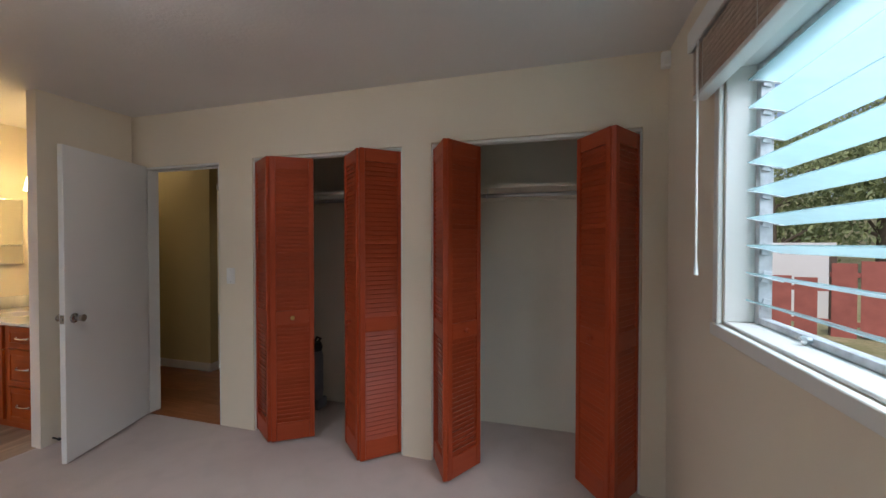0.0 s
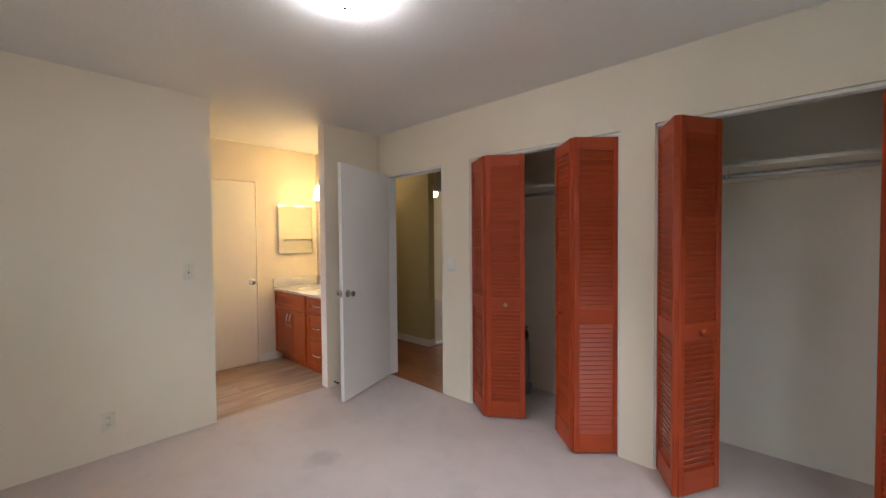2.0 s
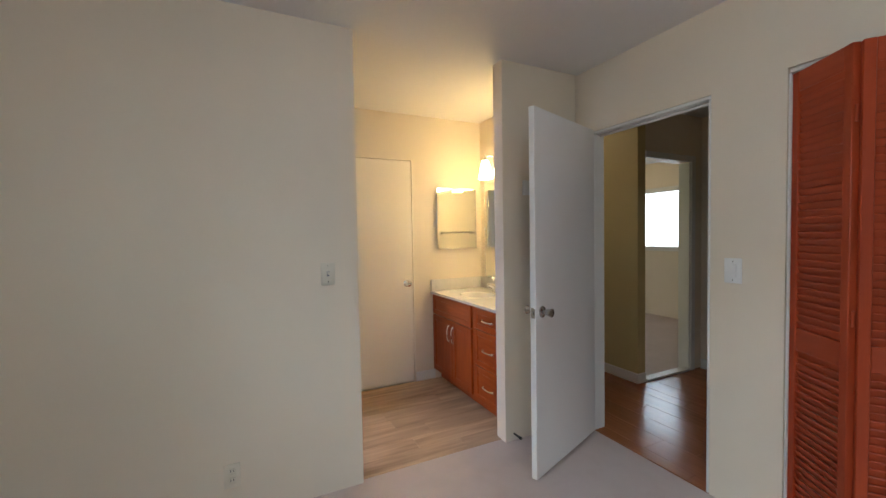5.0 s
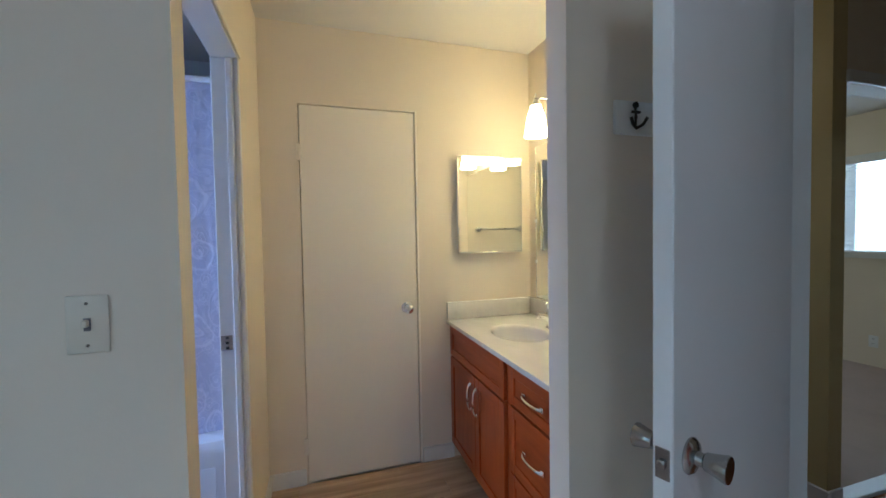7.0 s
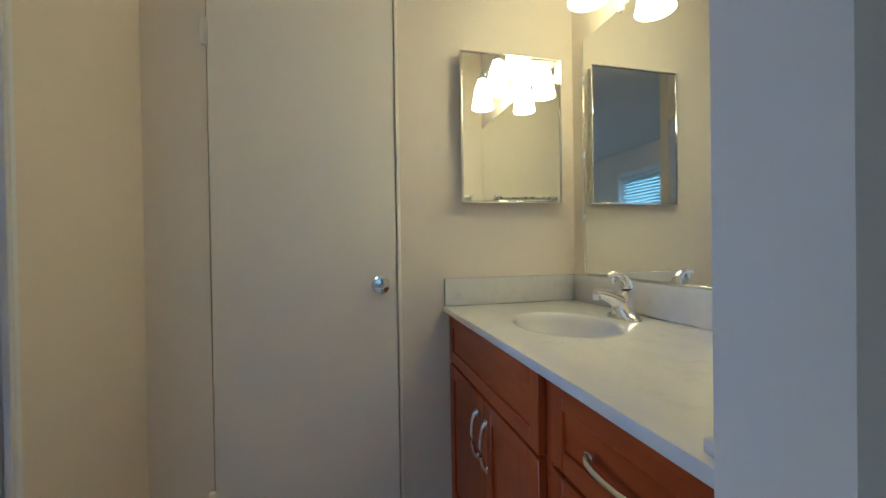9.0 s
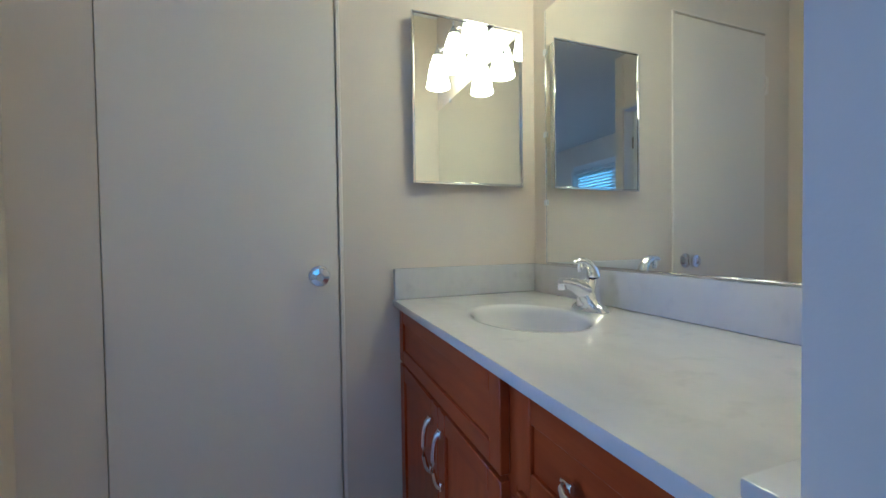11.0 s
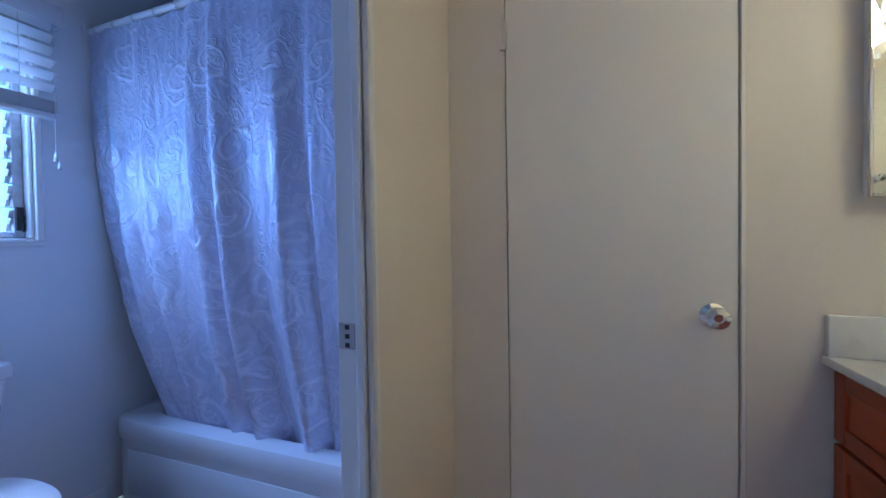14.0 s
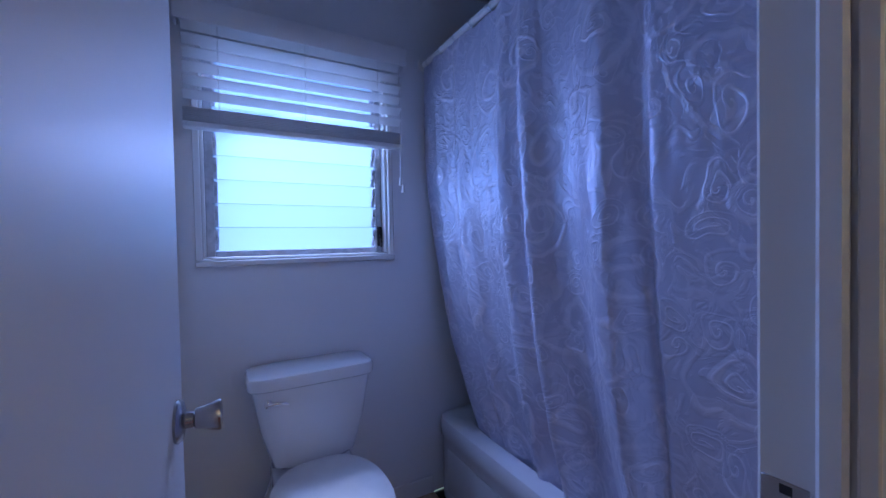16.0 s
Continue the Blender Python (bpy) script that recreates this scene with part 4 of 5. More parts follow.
sw = window_frame("window_south", -SWIN[1], -SWIN[0], SWIN[2], SWIN[3], (0, YS, 0), 180, 0.139, "white framed window behind a lowered blind")
smid = -(SWIN[0] + SWIN[1]) / 2
part("mullion", one_box((smid - 0.03, 0.05, SWIN[2] + 0.013), (smid + 0.03, 0.10, SWIN[3] - 0.013), 0.003, 1), TRIM, sw)
for a, b in ((-SWIN[1] + 0.013, smid - 0.031), (smid + 0.031, -SWIN[0] - 0.013)):
    louvres(sw, a, b, SWIN[2] + 0.013, SWIN[3] - 0.013, 0.075, 0.1, -72, PANE)
blind("blind_south", (-1.79, YS + 0.019, 2.125), 180, 0.725, 0.935, "white slatted blind lowered with open slats", SLATWHITE, 0.043, 36, 3, lift=(0.690, 0.80), inset=0.03)

bw = window_frame("window_bath", -BWIN[1], -BWIN[0], BWIN[2], BWIN[3], (0, BS, 0), 180, 0.149, "small white framed obscure glass louvre window", trim_w=0.022)
louvres(bw, -BWIN[1] + 0.013, -BWIN[0] - 0.013, BWIN[2] + 0.013, BWIN[3] - 0.013, 0.06, 0.088, -68, FROST, 0.10)
crank(bw, -BWIN[0] - 0.03, 0.038, BWIN[2] + 0.085)
blind("blind_bath", (-4.085, BS + 0.019, 2.075), 180, 0.420, 0.428, "white slatted bathroom blind half raised", SLATWHITE, 0.046, -25, 8, lift=(0.395, 0.56))

rw = window_frame("window_room", RWIN[0], RWIN[1], RWIN[2], RWIN[3], (0, YR, 0), 0, 0.119, "white framed far bedroom window with blind")
part("mullion", one_box((-5.232, 0.05, RWIN[2] + 0.013), (-5.142, 0.09, RWIN[3] - 0.013), 0.003, 1), TRIM, rw)
for a, b in ((RWIN[0] + 0.013, -5.233), (-5.141, RWIN[1] - 0.013)):
    g = part("pane", one_box((a, 0.068, RWIN[2] + 0.013), (b, 0.073, RWIN[3] - 0.013)), CLEAR, rw)
    g.visible_shadow = False
blind("blind_room", ((RWIN[0] + RWIN[1]) / 2, YR - 0.019, 2.05), 0, 0.84, 0.95, "white slatted blind lowered in the far bedroom", SLATWHITE, 0.045, 2, 2)


# ---- vanity ----
VF, VT = 3.477, 0.84
van = thing("vanity_sink_cabinet", (-4.452, 3.72, 0), "cherry wood sink base cabinet with two doors", "cabinet", "vanity cabinets")
dra = thing("vanity_drawer_cabinet", (-3.857, 3.72, 0), "cherry wood drawer cabinet with three drawers", "cabinet", "vanity cabinets")


def carcass(v, half, depth0, depth1):
    bm = one_box((-half, depth0, 0.09), (half, depth1, 0.60), 0.001, 1)
    box(bm, (-half, depth0, 0.6005), (half, depth0 + 0.02, VT - 0.0215))
    part("body", bm, CHERRY, v)
    part("toe_kick", one_box((-half, depth0 + 0.06, 0), (half, depth1, 0.0895), 0), CHERRYH, v)


carcass(van, 0.371, -0.236, 0.265)
carcass(dra, 0.221, -0.236, 0.265)


def shaker(v, name, x0, x1, z0, z1, y, rail=0.05, mats=None):
    """A framed front: recessed panel, two stiles and two rails."""
    m = mats or (CHERRY, CHERRYH)
    d = part(name, one_box((x0 + rail - 0.004, y - 0.012, z0 + rail - 0.004), (x1 - rail + 0.004, y - 0.004, z1 - rail + 0.004)), m[0], v)
    part("stile", one_box((x0, y - 0.020, z0), (x0 + rail, y, z1), 0.002, 1), CHERRY, d)
    part("stile", one_box((x1 - rail, y - 0.020, z0), (x1, y, z1), 0.002, 1), CHERRY, d)
    part("rail", one_box((x0 + rail + 0.0004, y - 0.0195, z0), (x1 - rail - 0.0004, y, z0 + rail), 0.002, 1), CHERRYH, d)
    part("rail", one_box((x0 + rail + 0.0004, y - 0.0195, z1 - rail), (x1 - rail - 0.0004, y, z1), 0.002, 1), CHERRYH, d)
    return d


def pull(front, x, y, z, upright):
    """An arched bar pull on two feet."""
    h = 0.064
    def p(a, o):
        return (x, y - o, z + a) if upright else (x + a, y - o, z)
    pts = [p(h * math.sin(t), 0.006 + 0.020 * math.cos(t) ** 0.7) for t in [radians(d) for d in (-86, -70, -50, -25, 0, 25, 50, 70, 86)]]
    k = part("handle", tube(pts, [0.0095, 0.0078, 0.0062, 0.0058, 0.0058, 0.0058, 0.0062, 0.0078, 0.0095], 10), CHROME, front, "chrome arched pull")
    for a in (-h, h):
        c = p(a, 0)
        part("foot", one_box((c[0] - 0.010, y - 0.012, c[2] - 0.010), (c[0] + 0.010, y - 0.0005, c[2] + 0.010), 0.002, 1), CHROME, k)


F = -0.2365
shaker(van, "false_front", -0.365, 0.352, 0.632, 0.806, F, 0.042, (CHERRYH, CHERRYH))
d1 = shaker(van, "door", -0.365, 0.019, 0.098, 0.622, F)
d2 = shaker(van, "door", 0.022, 0.352, 0.098, 0.622, F)
pull(d1, -0.018, F - 0.020, 0.508, True)
pull(d2, 0.059, F - 0.020, 0.508, True)
for z0, z1 in ((0.648, 0.806), (0.366, 0.638), (0.098, 0.356)):
    d = shaker(dra, "drawer", -0.192, 0.212, z0, z1, F, 0.042, (CHERRYH, CHERRYH))
    pull(d, 0.010, F - 0.020, (z0 + z1) / 2, False)

top = thing("bathroom_counter", (-4.24, 3.72, VT), "polished cream marble vanity top with moulded basin", "worktop")
tx0, tx1, ty0, ty1 = XB + 0.001 + 4.24, XWI - 0.001 + 4.24, 3.442 - 3.72, YN - 0.001 - 3.72
bx, by, brx, bry = -0.150, -0.018, 0.178, 0.136


def worktop():
    """Slab with an oval basin let into it."""
    n = 48
    rim = []
    for i in range(n):
        a = 2 * math.pi * (i + 0.5) / n
        c, s = math.cos(a), math.sin(a)
        t = min((tx1 - bx) / c if c > 0 else (tx0 - bx) / c, (ty1 - by) / s if s > 0 else (ty0 - by) / s)
        rim.append(Vector((bx + c * t, by + s * t, 0)))
    for cx, cy in ((tx0, ty0), (tx1, ty0), (tx1, ty1), (tx0, ty1)):
        j = min(range(n), key=lambda k: (rim[k] - Vector((cx, cy, 0))).length)
        rim[j] = Vector((cx, cy, 0))
    def o(f, z):
        return [Vector((bx + brx * f * math.cos(2 * math.pi * (i + 0.5) / n), by + bry * f * math.sin(2 * math.pi * (i + 0.5) / n), z)) for i in range(n)]
    rings = [[p + Vector((0, 0, -0.020)) for p in rim], [p + Vector((0, 0, -0.004)) for p in rim], [p.lerp(Vector((bx, by, 0)), 0.006) for p in rim],
             o(1.14, 0.0), o(1.06, -0.0006), o(1.02, -0.003), o(0.985, -0.009), o(0.95, -0.022), o(0.86, -0.07), o(0.66, -0.115), o(0.35, -0.135), o(0.10, -0.14)]
    return loft(rings, None, (False, True))


part("slab", worktop(), MARBLE, top, smooth=35)
part("drain", lathe([(0, 0.0), (0.020, 0.0), (0.024, 0.002), (0.024, -0.006), (0, -0.006)]), CHROME, top, at=pose(bx, by, -0.136))
part("backsplash", one_box((tx0 + 0.0225, ty1 - 0.021, 0.0005), (tx1, ty1, 0.106), 0.004, 2), MARBLE, top)
part("side_splash", one_box((tx0, ty0 + 0.004, 0.0005), (tx0 + 0.0215, ty1, 0.106), 0.004, 2), MARBLE, top)

fau = thing("basin_tap", (-4.392, 3.906, VT), "polished chrome single-lever basin tap", "tap")
part("base_plate", loft([oval(0, 0, 0.001, 0.066, 0.030, 36, 2.2), oval(0, 0, 0.007, 0.063, 0.028, 36, 2.2), oval(0, -0.001, 0.018, 0.046, 0.028, 36, 2.0), oval(0, -0.004, 0.034, 0.032, 0.031, 36, 2.0), oval(0, -0.006, 0.054, 0.026, 0.031, 36), oval(0, -0.003, 0.074, 0.022, 0.026, 36), oval(0, 0.002, 0.086, 0.016, 0.018, 36)]), CHROME, fau)
spo = part("spout", tube([(0, 0.000, 0.046), (0, -0.026, 0.060), (0, -0.052, 0.073), (0, -0.080, 0.081), (0, -0.098, 0.082)], [0.027, 0.024, 0.019, 0.0145, 0.0125], 16), CHROME, fau)
part("aerator", one_cyl((0, -0.093, 0.062), (0, -0.093, 0.080), 0.0115, 0.0125, 18), CHROME, spo)
lev = part("lever", tube([(0, 0.010, 0.068), (0, 0.014, 0.092), (0, 0.009, 0.113), (0, -0.004, 0.129), (0, -0.020, 0.138), (0, -0.038, 0.139), (0, -0.052, 0.134)], [0.022, 0.019, 0.015, 0.0125, 0.0105, 0.0085, 0.006], 14), CHROME, fau)
part("lever_knob", lathe([(0, -0.014), (0.006, -0.012), (0.0085, 0.0), (0.006, 0.012), (0, 0.014)], pose(0, -0.034, 0.120), 14), CHROME, lev)
part("pop_up_rod", tube([(0, 0.022, 0.012), (0, 0.022, 0.05)], 0.003, 8), CHROME, fau)

strip = thing("splash_strip", (-3.672, 3.685, VT + 0.0005), "loose cream marble splash strip lying on the counter", "splash strip")
part("slab", one_box((-0.036, -0.226, 0), (0.036, 0.226, 0.017), 0.003, 2), MARBLE, strip)

mir = thing("wall_mirror", (-4.15, YN, 1.425), "large frameless mirror above the vanity backsplash", "mirror")
part("mirror_glass", one_box((-0.589, -0.006, -0.473), (0.50, -0.001, 0.452), 0.001, 1), MIRROR, mir)
part("edge_strip", one_box((-0.594, -0.008, -0.473), (-0.5895, -0.001, 0.452), 0.001, 1), CHROME, mir)
part("edge_strip", one_box((-0.589, -0.009, -0.4775), (0.50, -0.001, -0.4735), 0.001, 1), CHROME, mir)
for x in (-0.365, 0.275):
    part("clip", one_box((x - 0.012, -0.012, 0.438), (x + 0.012, -0.0065, 0.462), 0.004, 2), PLASTIC, mir, "clear mirror clip")
for z in (0.30, 0.0, -0.25):
    part("clip", one_box((-0.600, -0.011, z - 0.010), (-0.582, -0.0085, z + 0.010), 0.002, 1), PLASTIC, mir)

med = thing("medicine_cabinet", (XB + 0.012, 3.725, 1.525), "mirrored medicine cabinet with thin chrome frame", "medicine cabinet")
part("body", one_box((-0.0115, -0.205, -0.283), (0.020, 0.205, 0.283), 0.002, 1), PLASTIC, med)
dm = part("mirror_door", one_box((0.0205, -0.205, -0.282), (0.026, 0.205, 0.282), 0.0008, 1), MIRROR, med)
for lo, hi in (((0.0203, -0.213, -0.290), (0.030, -0.2055, 0.290)), ((0.0203, 0.2055, -0.290), (0.030, 0.213, 0.290)), ((0.0203, -0.205, -0.290), (0.030, 0.205, -0.2825)), ((0.0203, -0.205, 0.2825), (0.030, 0.205, 0.290))):
    part("frame", one_box(lo, hi, 0.002, 1), CHROME, dm)

bar = thing("towel_bar", (XWI, 3.695, 1.398), "brushed nickel towel bar on the stub wall", "towel bar")
part("rail", one_cyl((-0.06, -0.215, 0), (-0.06, 0.21, 0), 0.0105), SATIN, bar)
for y in (-0.215, 0.21):
    part("bracket", lathe([(0, 0), (0.026, 0), (0.026, 0.008), (0.014, 0.014), (0.012, 0.05), (0.017, 0.055), (0.017, 0.068), (0, 0.070)], pose(0, y, 0, 0, -90, 0), 18), SATIN, bar)

vl = thing("vanity_light", (-4.26, YN, 2.055), "three-light chrome vanity fixture with frosted glass shades", "wall lamp")
part("back_plate", one_box((-0.30, -0.022, -0.055), (0.30, -0.001, 0.055), 0.008, 3), CHROME, vl)
for x in (-0.248, -0.010, 0.228):
    a = part("arm", tube([(x, -0.020, 0.010), (x, -0.06, 0.030), (x, -0.11, 0.034), (x, -0.138, 0.018)], 0.0085, 12), CHROME, vl)
    part("finial", lathe([(0, 0.058), (0.005, 0.055), (0.008, 0.045), (0.006, 0.034), (0.012, 0.026), (0, 0.020)], pose(x, -0.138, 0), 16), CHROME, a)
    part("holder", lathe([(0, 0.024), (0.014, 0.022), (0.018, 0.012), (0.026, 0.0), (0.029, -0.012), (0.0, -0.012)], pose(x, -0.138, 0), 20), CHROME, a)
    part("shade", lathe([(0.029, -0.0125), (0.031, -0.028), (0.038, -0.040), (0.048, -0.075), (0.055, -0.118), (0.060, -0.150), (0.066, -0.177), (0.062, -0.179), (0.055, -0.150), (0.046, -0.09), (0.030, -0.04), (0.0, -0.03)], pose(x, -0.138, 0), 28), SHADE, a, "lit frosted glass bell shade")


# ---- bathroom ----
tub = thing("bathtub", (-5.067, 1.61, 0), "white enamelled built-in bathtub with panelled apron", "bathtub")
TW, TL, TZ = 0.402, 0.742, 0.39
trings = [oval(0, 0, 0.0, TW - 0.01, TL, 64, 14), oval(0, 0, TZ - 0.10, TW - 0.01, TL, 64, 14), oval(0, 0, TZ - 0.085, TW, TL, 64, 14), oval(0, 0, TZ - 0.02, TW, TL, 64, 14), oval(0, 0, TZ - 0.006, TW - 0.006, TL - 0.004, 64, 14), oval(0, 0, TZ, TW - 0.02, TL - 0.015, 64, 12),
          oval(-0.005, 0, TZ, TW - 0.075, TL - 0.09, 64, 6), oval(-0.005, 0, TZ - 0.012, TW - 0.09, TL - 0.105, 64, 6), oval(-0.005, 0, TZ - 0.2, TW - 0.12, TL - 0.15, 64, 5), oval(-0.005, 0, TZ - 0.34, TW - 0.16, TL - 0.22, 64, 4), oval(-0.005, 0, TZ - 0.36, TW - 0.24, TL - 0.32, 64, 4)]
part("shell", loft(trings), ENAMEL, tub, smooth=35)
part("apron_panel", one_box((TW - 0.010, -TL + 0.12, 0.06), (TW - 0.004, TL - 0.12, TZ - 0.13), 0.003, 2), ENAMEL, tub)

rod = thing("curtain_rod", (-4.645, 1.595, 2.072), "white shower curtain rod between the walls", "curtain rod")
part("rod", one_cyl((0, BS - 1.595 + 0.001, 0), (0, BN - 1.595 - 0.001, 0), 0.013), PLASTIC, rod)
for y in (BS - 1.595 + 0.008, BN - 1.595 - 0.008):
    part("flange", one_cyl((0, y - 0.006, 0), (0, y + 0.006, 0), 0.03, n=22), PLASTIC, rod)


# folds of the curtain: where along the rod, how far out, and the softness of their two flanks
FOLDS = ((0.03, 0.016, 0.05, 0.05), (0.16, 0.026, 0.022, 0.055), (0.305, 0.026, 0.022, 0.07), (0.55, 0.032, 0.026, 0.07), (0.725, 0.042, 0.026, 0.062), (1.02, 0.046, 0.095, 0.06), (1.12, 0.022, 0.022, 0.20))


def curtain_mesh():
    """Hanging cloth in soft folds; the lower end is drawn along the tub."""
    nu, nv = 260, 64
    bm = bmesh.new()
    uvl = bm.loops.layers.uv.new("cloth")
    y0, y1, zt, zb = BS + 0.012, BN - 0.02, 2.064, 0.33
    grid = []
    for j in range(nv + 1):
        v = j / nv
        row = []
        for i in range(nu + 1):
            u = i / nu
            start = 0.25 * max(0.0, (v - 0.38) / 0.62) ** 2.0
            along = (y1 - y0) * u
            y = y0 + along + start * (1 - u) ** 1.6
            deep = 0.35 + 1.75 * min(1.0, v * 1.5)
            fold = 0.0
            for at, out, soft_a, soft_b in FOLDS:
                q = along - at + 0.05 * (1 - v) * math.sin(at * 9.0)
                fold += out * math.exp(-(q / (soft_a if q < 0 else soft_b)) ** 2)
            tuck = -0.135 * max(0.0, (v - 0.25) / 0.75) ** 1.3
            top_scallop = 0.010 * abs(math.sin(math.pi * u * 12)) * max(0, 1 - v * 12)
            x = deep * (fold - 0.012) + tuck + 0.004 * math.sin(9 * v + 14 * u) + 0.007 * v * noise.noise(Vector((u * 26, v * 9, 1.0))) + 0.004 * noise.noise(Vector((u * 60, v * 26, 7.0)))
            row.append(bm.verts.new((x, y - 1.595, zt - top_scallop - (zt - zb) * v)))
        grid.append(row)
    for j in range(nv):
        for i in range(nu):
            f = bm.faces.new((grid[j][i], grid[j + 1][i], grid[j + 1][i + 1], grid[j][i + 1]))
            for lp, (a, b) in zip(f.loops, ((i, j), (i, j + 1), (i + 1, j + 1), (i + 1, j))):
                lp[uvl].uv = (a / nu * 1.75, 1.7 - b / nv * 1.7)
    return bm


cur = thing("shower_curtain", (-4.645, 1.595, 0), "lavender jacquard shower curtain hanging inside the tub", "shower curtain")
cloth = part("cloth", curtain_mesh(), CURTAIN, cur, smooth=180)
ring_me = to_mesh("ring", lathe([(0.016, -0.002), (0.020, -0.002), (0.020, 0.002), (0.016, 0.002), (0.016, -0.002)], pose(0, 0, 0, 90, 0, 0), 18), CHROME, 40)
for i in range(12):
    part("ring", ring_me, None, cur, at=pose(0, BS + 0.06 + i * 0.123 - 1.595, 2.068))

toi = thing("toilet", (-4.070, BS, 0), "white porcelain toilet with tank, lid closed", "toilet")


def tank_ring(z, hx, y0, y1):
    return oval(0, (y0 + y1) / 2, z, hx, (y1 - y0) / 2, 40, 6)


tank = part("tank", loft([tank_ring(0.405, 0.128, 0.035, 0.175), tank_ring(0.42, 0.148, 0.022, 0.190), tank_ring(0.55, 0.188, 0.016, 0.203), tank_ring(0.712, 0.215, 0.014, 0.210)]), CERAMIC, toi)
part("tank_lid", loft([tank_ring(0.713, 0.220, 0.010, 0.218), tank_ring(0.718, 0.228, 0.006, 0.224), tank_ring(0.748, 0.230, 0.006, 0.226), tank_ring(0.760, 0.224, 0.010, 0.220), tank_ring(0.764, 0.205, 0.025, 0.200)]), CERAMIC, tank)
lever = part("flush_lever", lathe([(0, 0), (0.014, 0), (0.014, 0.008), (0.008, 0.012), (0, 0.012)], pose(0, 0, 0, -90, 0, 0), 16), CHROME, tank, "chrome flush lever", at=pose(0.165, 0.206, 0.672))
part("lever_arm", tube([(0, 0.012, 0), (-0.02, 0.017, 0.001), (-0.05, 0.018, -0.003), (-0.065, 0.016, -0.008)], [0.007, 0.006, 0.007, 0.004], 10), CHROME, lever)
part("bowl", loft([oval(0, 0.33, 0.0, 0.115, 0.22, 40, 3), oval(0, 0.33, 0.10, 0.10, 0.20, 40, 2.6), oval(0, 0.35, 0.22, 0.12, 0.22, 40, 2.2), oval(0, 0.40, 0.33, 0.172, 0.265, 40, 2.2), oval(0, 0.41, 0.375, 0.182, 0.275, 40, 2.2), oval(0, 0.41, 0.385, 0.178, 0.27, 40, 2.2)]), CERAMIC, toi)
part("shelf", one_box((-0.15, 0.03, 0.30), (0.15, 0.26, 0.384), 0.02, 3), CERAMIC, toi)
part("seat", loft([oval(0, 0.425, 0.387, 0.182, 0.245, 44, 2.3), oval(0, 0.425, 0.392, 0.187, 0.25, 44, 2.3), oval(0, 0.425, 0.402, 0.186, 0.249, 44, 2.3)]), PLASTIC, toi)
part("seat_lid", loft([oval(0, 0.425, 0.403, 0.186, 0.249, 44, 2.3), oval(0, 0.425, 0.408, 0.189, 0.252, 44, 2.3), oval(0, 0.425, 0.418, 0.186, 0.249, 44, 2.3), oval(0, 0.425, 0.424, 0.165, 0.228, 44, 2.3), oval(0, 0.425, 0.426, 0.10, 0.15, 44, 2.3)]), PLASTIC, toi)
for x in (-0.075, 0.075):
    part("seat_hinge", one_box((x - 0.02, 0.192, 0.386), (x + 0.02, 0.225, 0.415), 0.006, 2), PLASTIC, toi)
part("supply_pipe", tube([(0.20, 0.02, 0.16), (0.20, 0.07, 0.16), (0.20, 0.09, 0.20), (0.15, 0.09, 0.34), (0.13, 0.09, 0.406)], 0.006), CHROME, toi)
part("fill_nut", one_cyl((0.13, 0.09, 0.385), (0.13, 0.09, 0.410), 0.018, n=12), GREYPLASTIC, toi)
part("valve", one_cyl((0.20, 0.001, 0.16), (0.20, 0.05, 0.16), 0.014, n=14), CHROME, toi)


# ---- lamps beyond the bedroom ----
hl = thing("ceiling_lamp", (-4.55, 4.60, H), "small flush hallway ceiling lamp, lit", "ceiling lamp")
part("pan", lathe([(0, 0), (0.11, 0), (0.11, -0.015), (0, -0.018)]), PLASTIC, hl)
part("diffuser", lathe([(0.10, -0.018), (0.098, -0.04), (0.07, -0.065), (0, -0.075)], None, 28), BULB, hl)
rl = thing("pendant_lamp", (-5.74, 7.12, H), "small lit glass ceiling lamp in the far bedroom", "ceiling lamp")
part("canopy", lathe([(0, 0), (0.06, 0), (0.055, -0.02), (0, -0.03)]), BRASS, rl)
part("stem", one_cyl((0, 0, -0.13), (0, 0, -0.02), 0.008), BRASS, rl)
part("shade", lathe([(0.0, -0.12), (0.03, -0.125), (0.055, -0.16), (0.06, -0.20), (0.045, -0.235), (0.0, -0.245)], None, 22), BULB, rl, "lit frosted glass globe")


# ---- outside ----
def ground_height(x, y):
    far = max(0.0, min(1.0, (0.45 * x + 0.89 * y - 15.0) / 26.0))
    return -0.35 + 0.10 * noise.noise(Vector((x * 0.15, y * 0.15, 0))) * min(1, max(0, (abs(x) - 2) / 6)) + 5.0 * far * far * (3 - 2 * far) * max(0.0, min(1.0, (x + 2) / 6)) + 0.02 * noise.noise(Vector((x, y, 3)))


def ground():
    bm = bmesh.new()
    xs = [-900, -300, -100, -40, -15, -8] + [1 + 0.8 * i for i in range(45)] + [45, 60, 100, 300, 900]
    ys = [-900, -300, -100, -40, -20] + [-12 + 1.2 * i for i in range(42)] + [50, 70, 100, 300, 900]
    vs = [[bm.verts.new((x, y, ground_height(x, y))) for y in ys] for x in xs]
    for i in range(len(xs) - 1):
        for j in range(len(ys) - 1):
            bm.faces.new((vs[i][j], vs[i + 1][j], vs[i + 1][j + 1], vs[i][j + 1]))
    return bm


solid("ground", ground(), GRASS, "dry yellow-green lawn rising to a hillside", "ground", "structure", smooth=180)

structure("backdrop_sky", [((-10.0, 9.9, -0.4), (-2.4, 10.0, 5.0))], glowing("pale_sky", (0.80, 0.92, 1.0), 0.62), "pale bright sky beyond the far bedroom window", "backdrop")

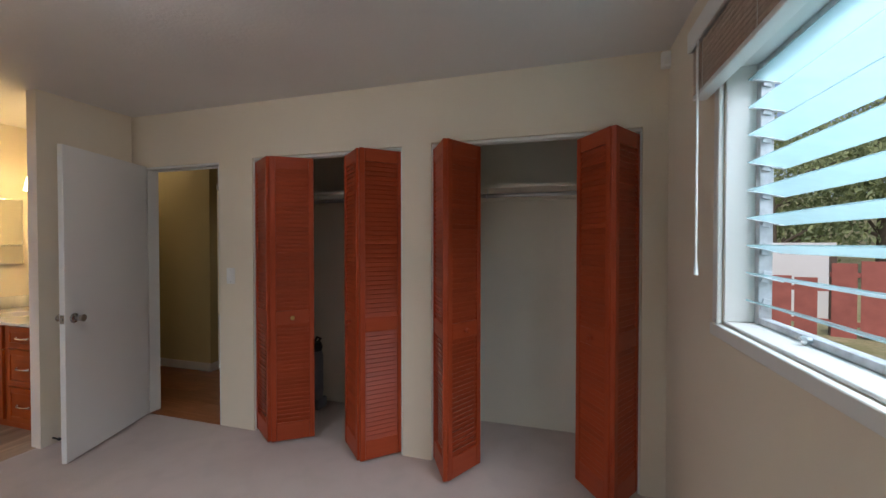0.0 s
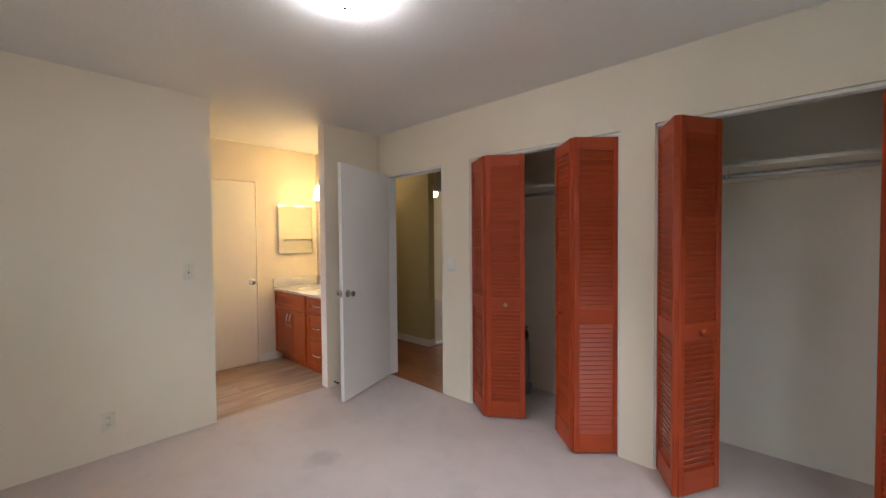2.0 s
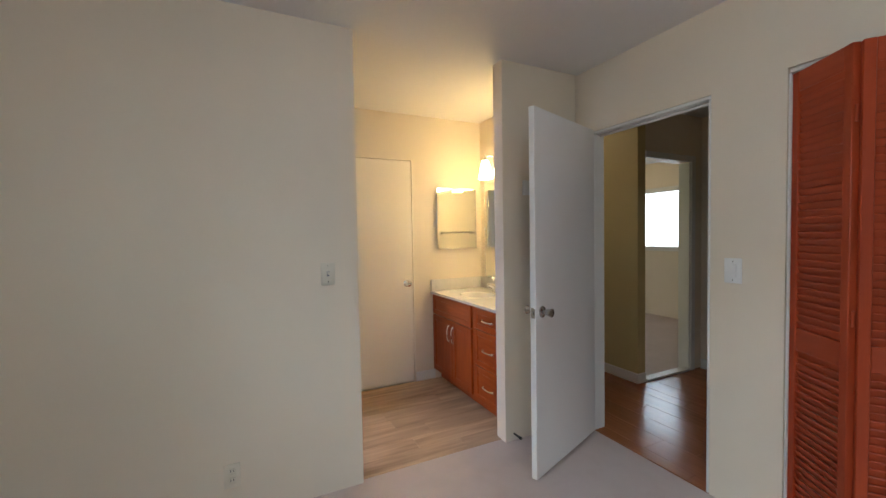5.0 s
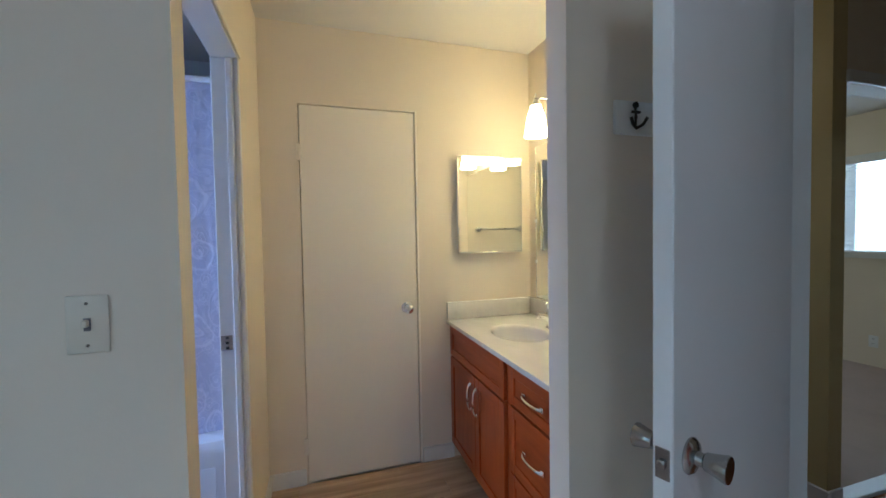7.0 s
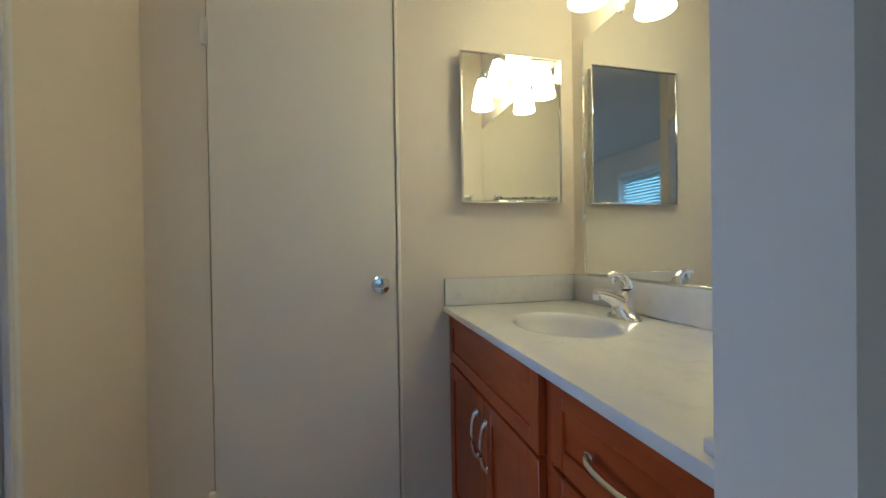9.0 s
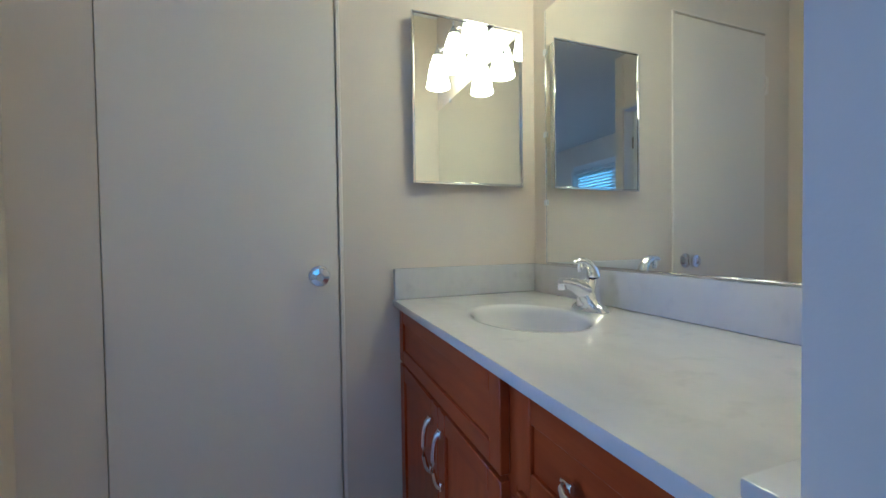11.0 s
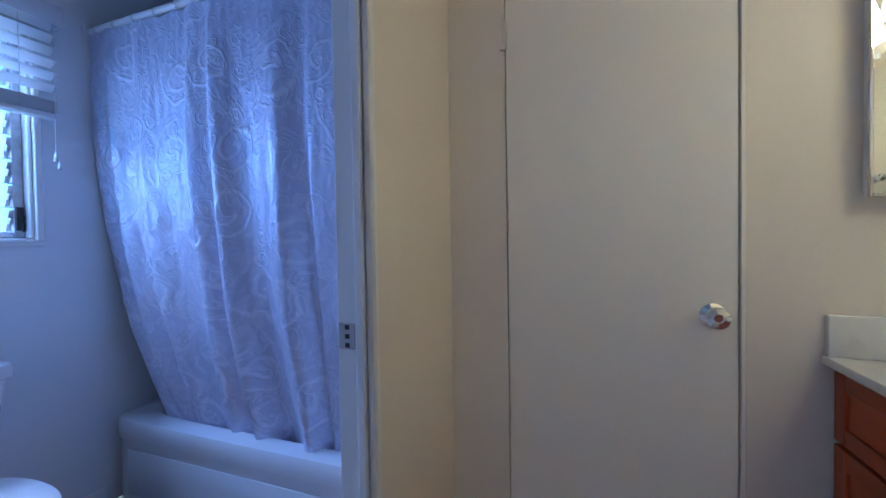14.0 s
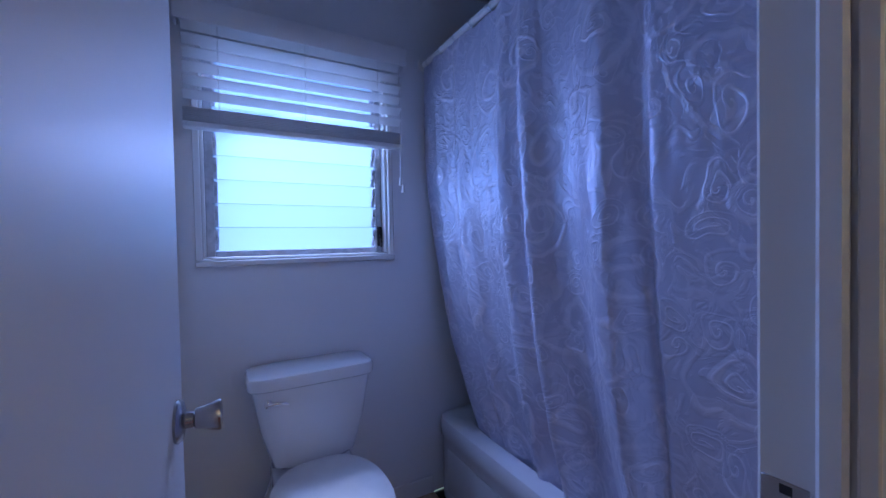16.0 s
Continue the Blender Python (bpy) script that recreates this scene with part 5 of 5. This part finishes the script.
FENCE_LINE = [((1.6, 11.4), (4.83, 10.86)), ((4.83, 10.86), (8.9, 9.3)), ((8.9, 9.3), (10.4, 1.5))]
for n_f, ((xa, ya), (xb, yb)) in enumerate(FENCE_LINE):
    length = math.hypot(xb - xa, yb - ya)
    g0 = ground_height((xa + xb) / 2, (ya + yb) / 2)
    fe = thing("fence", (xa, ya, g0), "red painted board fence with gaps between boards", "fence", rz=math.degrees(math.atan2(yb - ya, xb - xa)))
    tall = 1.12 + 0.30 * n_f
    me = to_mesh("board", one_box((0, -0.009, 0.02), (0.345, 0.009, tall), 0.003, 1), FENCE, 30)
    for i in range(int(length / 0.39)):
        part("board", me, None, fe, at=pose(0.02 + i * 0.39, 0.0, 0.02 * math.sin(i * 2.3) + 0.03 * n_f * i))
    for z in (0.28, tall - 0.22):
        part("rail", one_box((0, 0.010, z - 0.045), (length, 0.05, z + 0.045), 0.004, 1), FENCE, fe)
    for i in range(int(length / 2.2) + 1):
        part("post", one_box((i * 2.2, 0.051, 0), (i * 2.2 + 0.1, 0.15, tall + 0.12), 0.006, 1), POST, fe, "weathered grey wooden post")

shed = thing("garden_shed", (4.89, 14.02, ground_height(4.89, 14.02)), "white sheet-metal shed beyond the fence", "shed", rz=-25)
part("wall", one_box((-1.4, -0.9, 0), (1.4, 0.9, 1.72), 0.01, 1), BOARD, shed)
part("roof", one_box((-1.48, -0.98, 1.7205), (1.48, 0.98, 1.78), 0.01, 1), BOARD, shed)
part("door", one_box((-0.4, -0.93, 0.03), (0.4, -0.901, 1.6), 0.004, 1), BOARD, shed)


def tree(at, height, spread, seed, label):
    r = random.Random(seed)
    t = thing("tree", (at[0], at[1], ground_height(*at)), label, "tree", "garden trees")
    lean = Vector((r.uniform(-0.3, 0.3), r.uniform(-0.3, 0.3), 0))
    pts = [Vector((0, 0, -0.05)) + lean * (k / 5) ** 2 + Vector((0, 0, height * 0.6 * k / 5)) for k in range(6)]
    trunk = tube(pts, [0.17 - 0.022 * k for k in range(6)], 10)
    tips = []
    for k in range(11):
        a, base = r.uniform(0, 6.28), pts[r.choice((2, 3, 4, 5))]
        tip = base + Vector((math.cos(a) * spread * r.uniform(0.4, 0.95), math.sin(a) * spread * r.uniform(0.4, 0.95), height * r.uniform(0.08, 0.38)))
        tube([base, base.lerp(tip, 0.5) + Vector((0, 0, 0.12)), tip], [0.06, 0.035, 0.012], 6, trunk)
        tips.append(tip)
        tips.append(base.lerp(tip, 0.65))
    part("trunk", trunk, BARK, t)
    verts, faces = [], []
    for tip in tips:
        for _ in range(230):
            p = tip + Vector((r.gauss(0, 0.32), r.gauss(0, 0.32), r.gauss(0, 0.24))) * spread * 0.5
            s = r.uniform(0.05, 0.12)
            e = Euler((r.uniform(0, 6.3), r.uniform(0, 6.3), r.uniform(0, 6.3))).to_matrix()
            n0 = len(verts)
            for q in ((-s, 0, 0), (0, -s * 0.45, 0.01), (s, 0, 0), (0, s * 0.45, 0.01)):
                verts.append(p + e @ Vector(q))
            faces.append((n0, n0 + 1, n0 + 2, n0 + 3))
    me = bpy.data.meshes.new("crown")
    me.from_pydata([tuple(v) for v in verts], [], faces)
    me.materials.append(LEAF)
    part("crown", me, None, t)


for i, (at, h, s) in enumerate((((6.8, 17.5), 5.5, 3.0), ((10.0, 18.0), 6.0, 3.0), ((12.8, 19.0), 6.5, 3.2), ((8.3, 22.5), 7.0, 3.6), ((13.0, 25.0), 7.5, 3.8), ((18.0, 22.0), 8.0, 3.8), ((4.2, 20.5), 6.5, 3.2), ((16.0, 13.0), 6.5, 3.0), ((15.0, 6.0), 6.5, 3.0))):
    tree(at, h, s, 11 + i, "leafy green garden tree beyond the red fence")


# ---- planks, laid last ----
def planks(floor_ob, x0, x1, y0, y1, width, length, mat, top, thick, seed, along_y=False):
    r = random.Random(seed)
    meshes = {}
    y, row = y0, 0
    if along_y:
        x0, x1, y0, y1 = y0, y1, -x1, -x0
        y = y0
    while y < y1 - 0.004:
        w = min(width, y1 - y)
        x = x0 - r.uniform(0, length)
        while x < x1 - 0.004:
            a, b = max(x, x0), min(x + length, x1)
            if b - a > 0.01:
                key = (round(b - a, 3), round(w, 3))
                if key not in meshes:
                    meshes[key] = to_mesh("plank", one_box((0.0006, 0.0006, -thick), (b - a - 0.0006, w - 0.0006, 0), 0.0012, 1), mat, 30)
                part("plank", meshes[key], None, floor_ob, at=pose(-y, a, top, 0, 0, 90) if along_y else pose(a, y, top))
            x += length
        y += width
        row += 1


fb = bpy.data.objects["floor_bath_base"]
planks(fb, XB + 0.001, XWI + 0.049, YA + 0.001, YN - 0.001, 0.15, 0.92, VINYL, 0.002, 0.0095, 3, True)
planks(fb, -4.655, XWI - 0.001, BS + 0.001, YA, 0.15, 0.92, VINYL, 0.002, 0.0095, 5, True)
fh = bpy.data.objects["floor_hall_base"]
planks(fh, -6.29, -2.505, YC + 0.102, YH - 0.001, 0.19, 1.2, LAMINATE, 0.0, 0.0115, 7)
planks(fh, XH + 0.0, -2.505, YH, 5.928, 0.19, 1.2, LAMINATE, 0.0, 0.0115, 8)
planks(fh, HD[0] + 0.001, HD[1] - 0.001, YC + 0.012, YC + 0.101, 0.19, 1.2, LAMINATE, 0.0, 0.0115, 9)
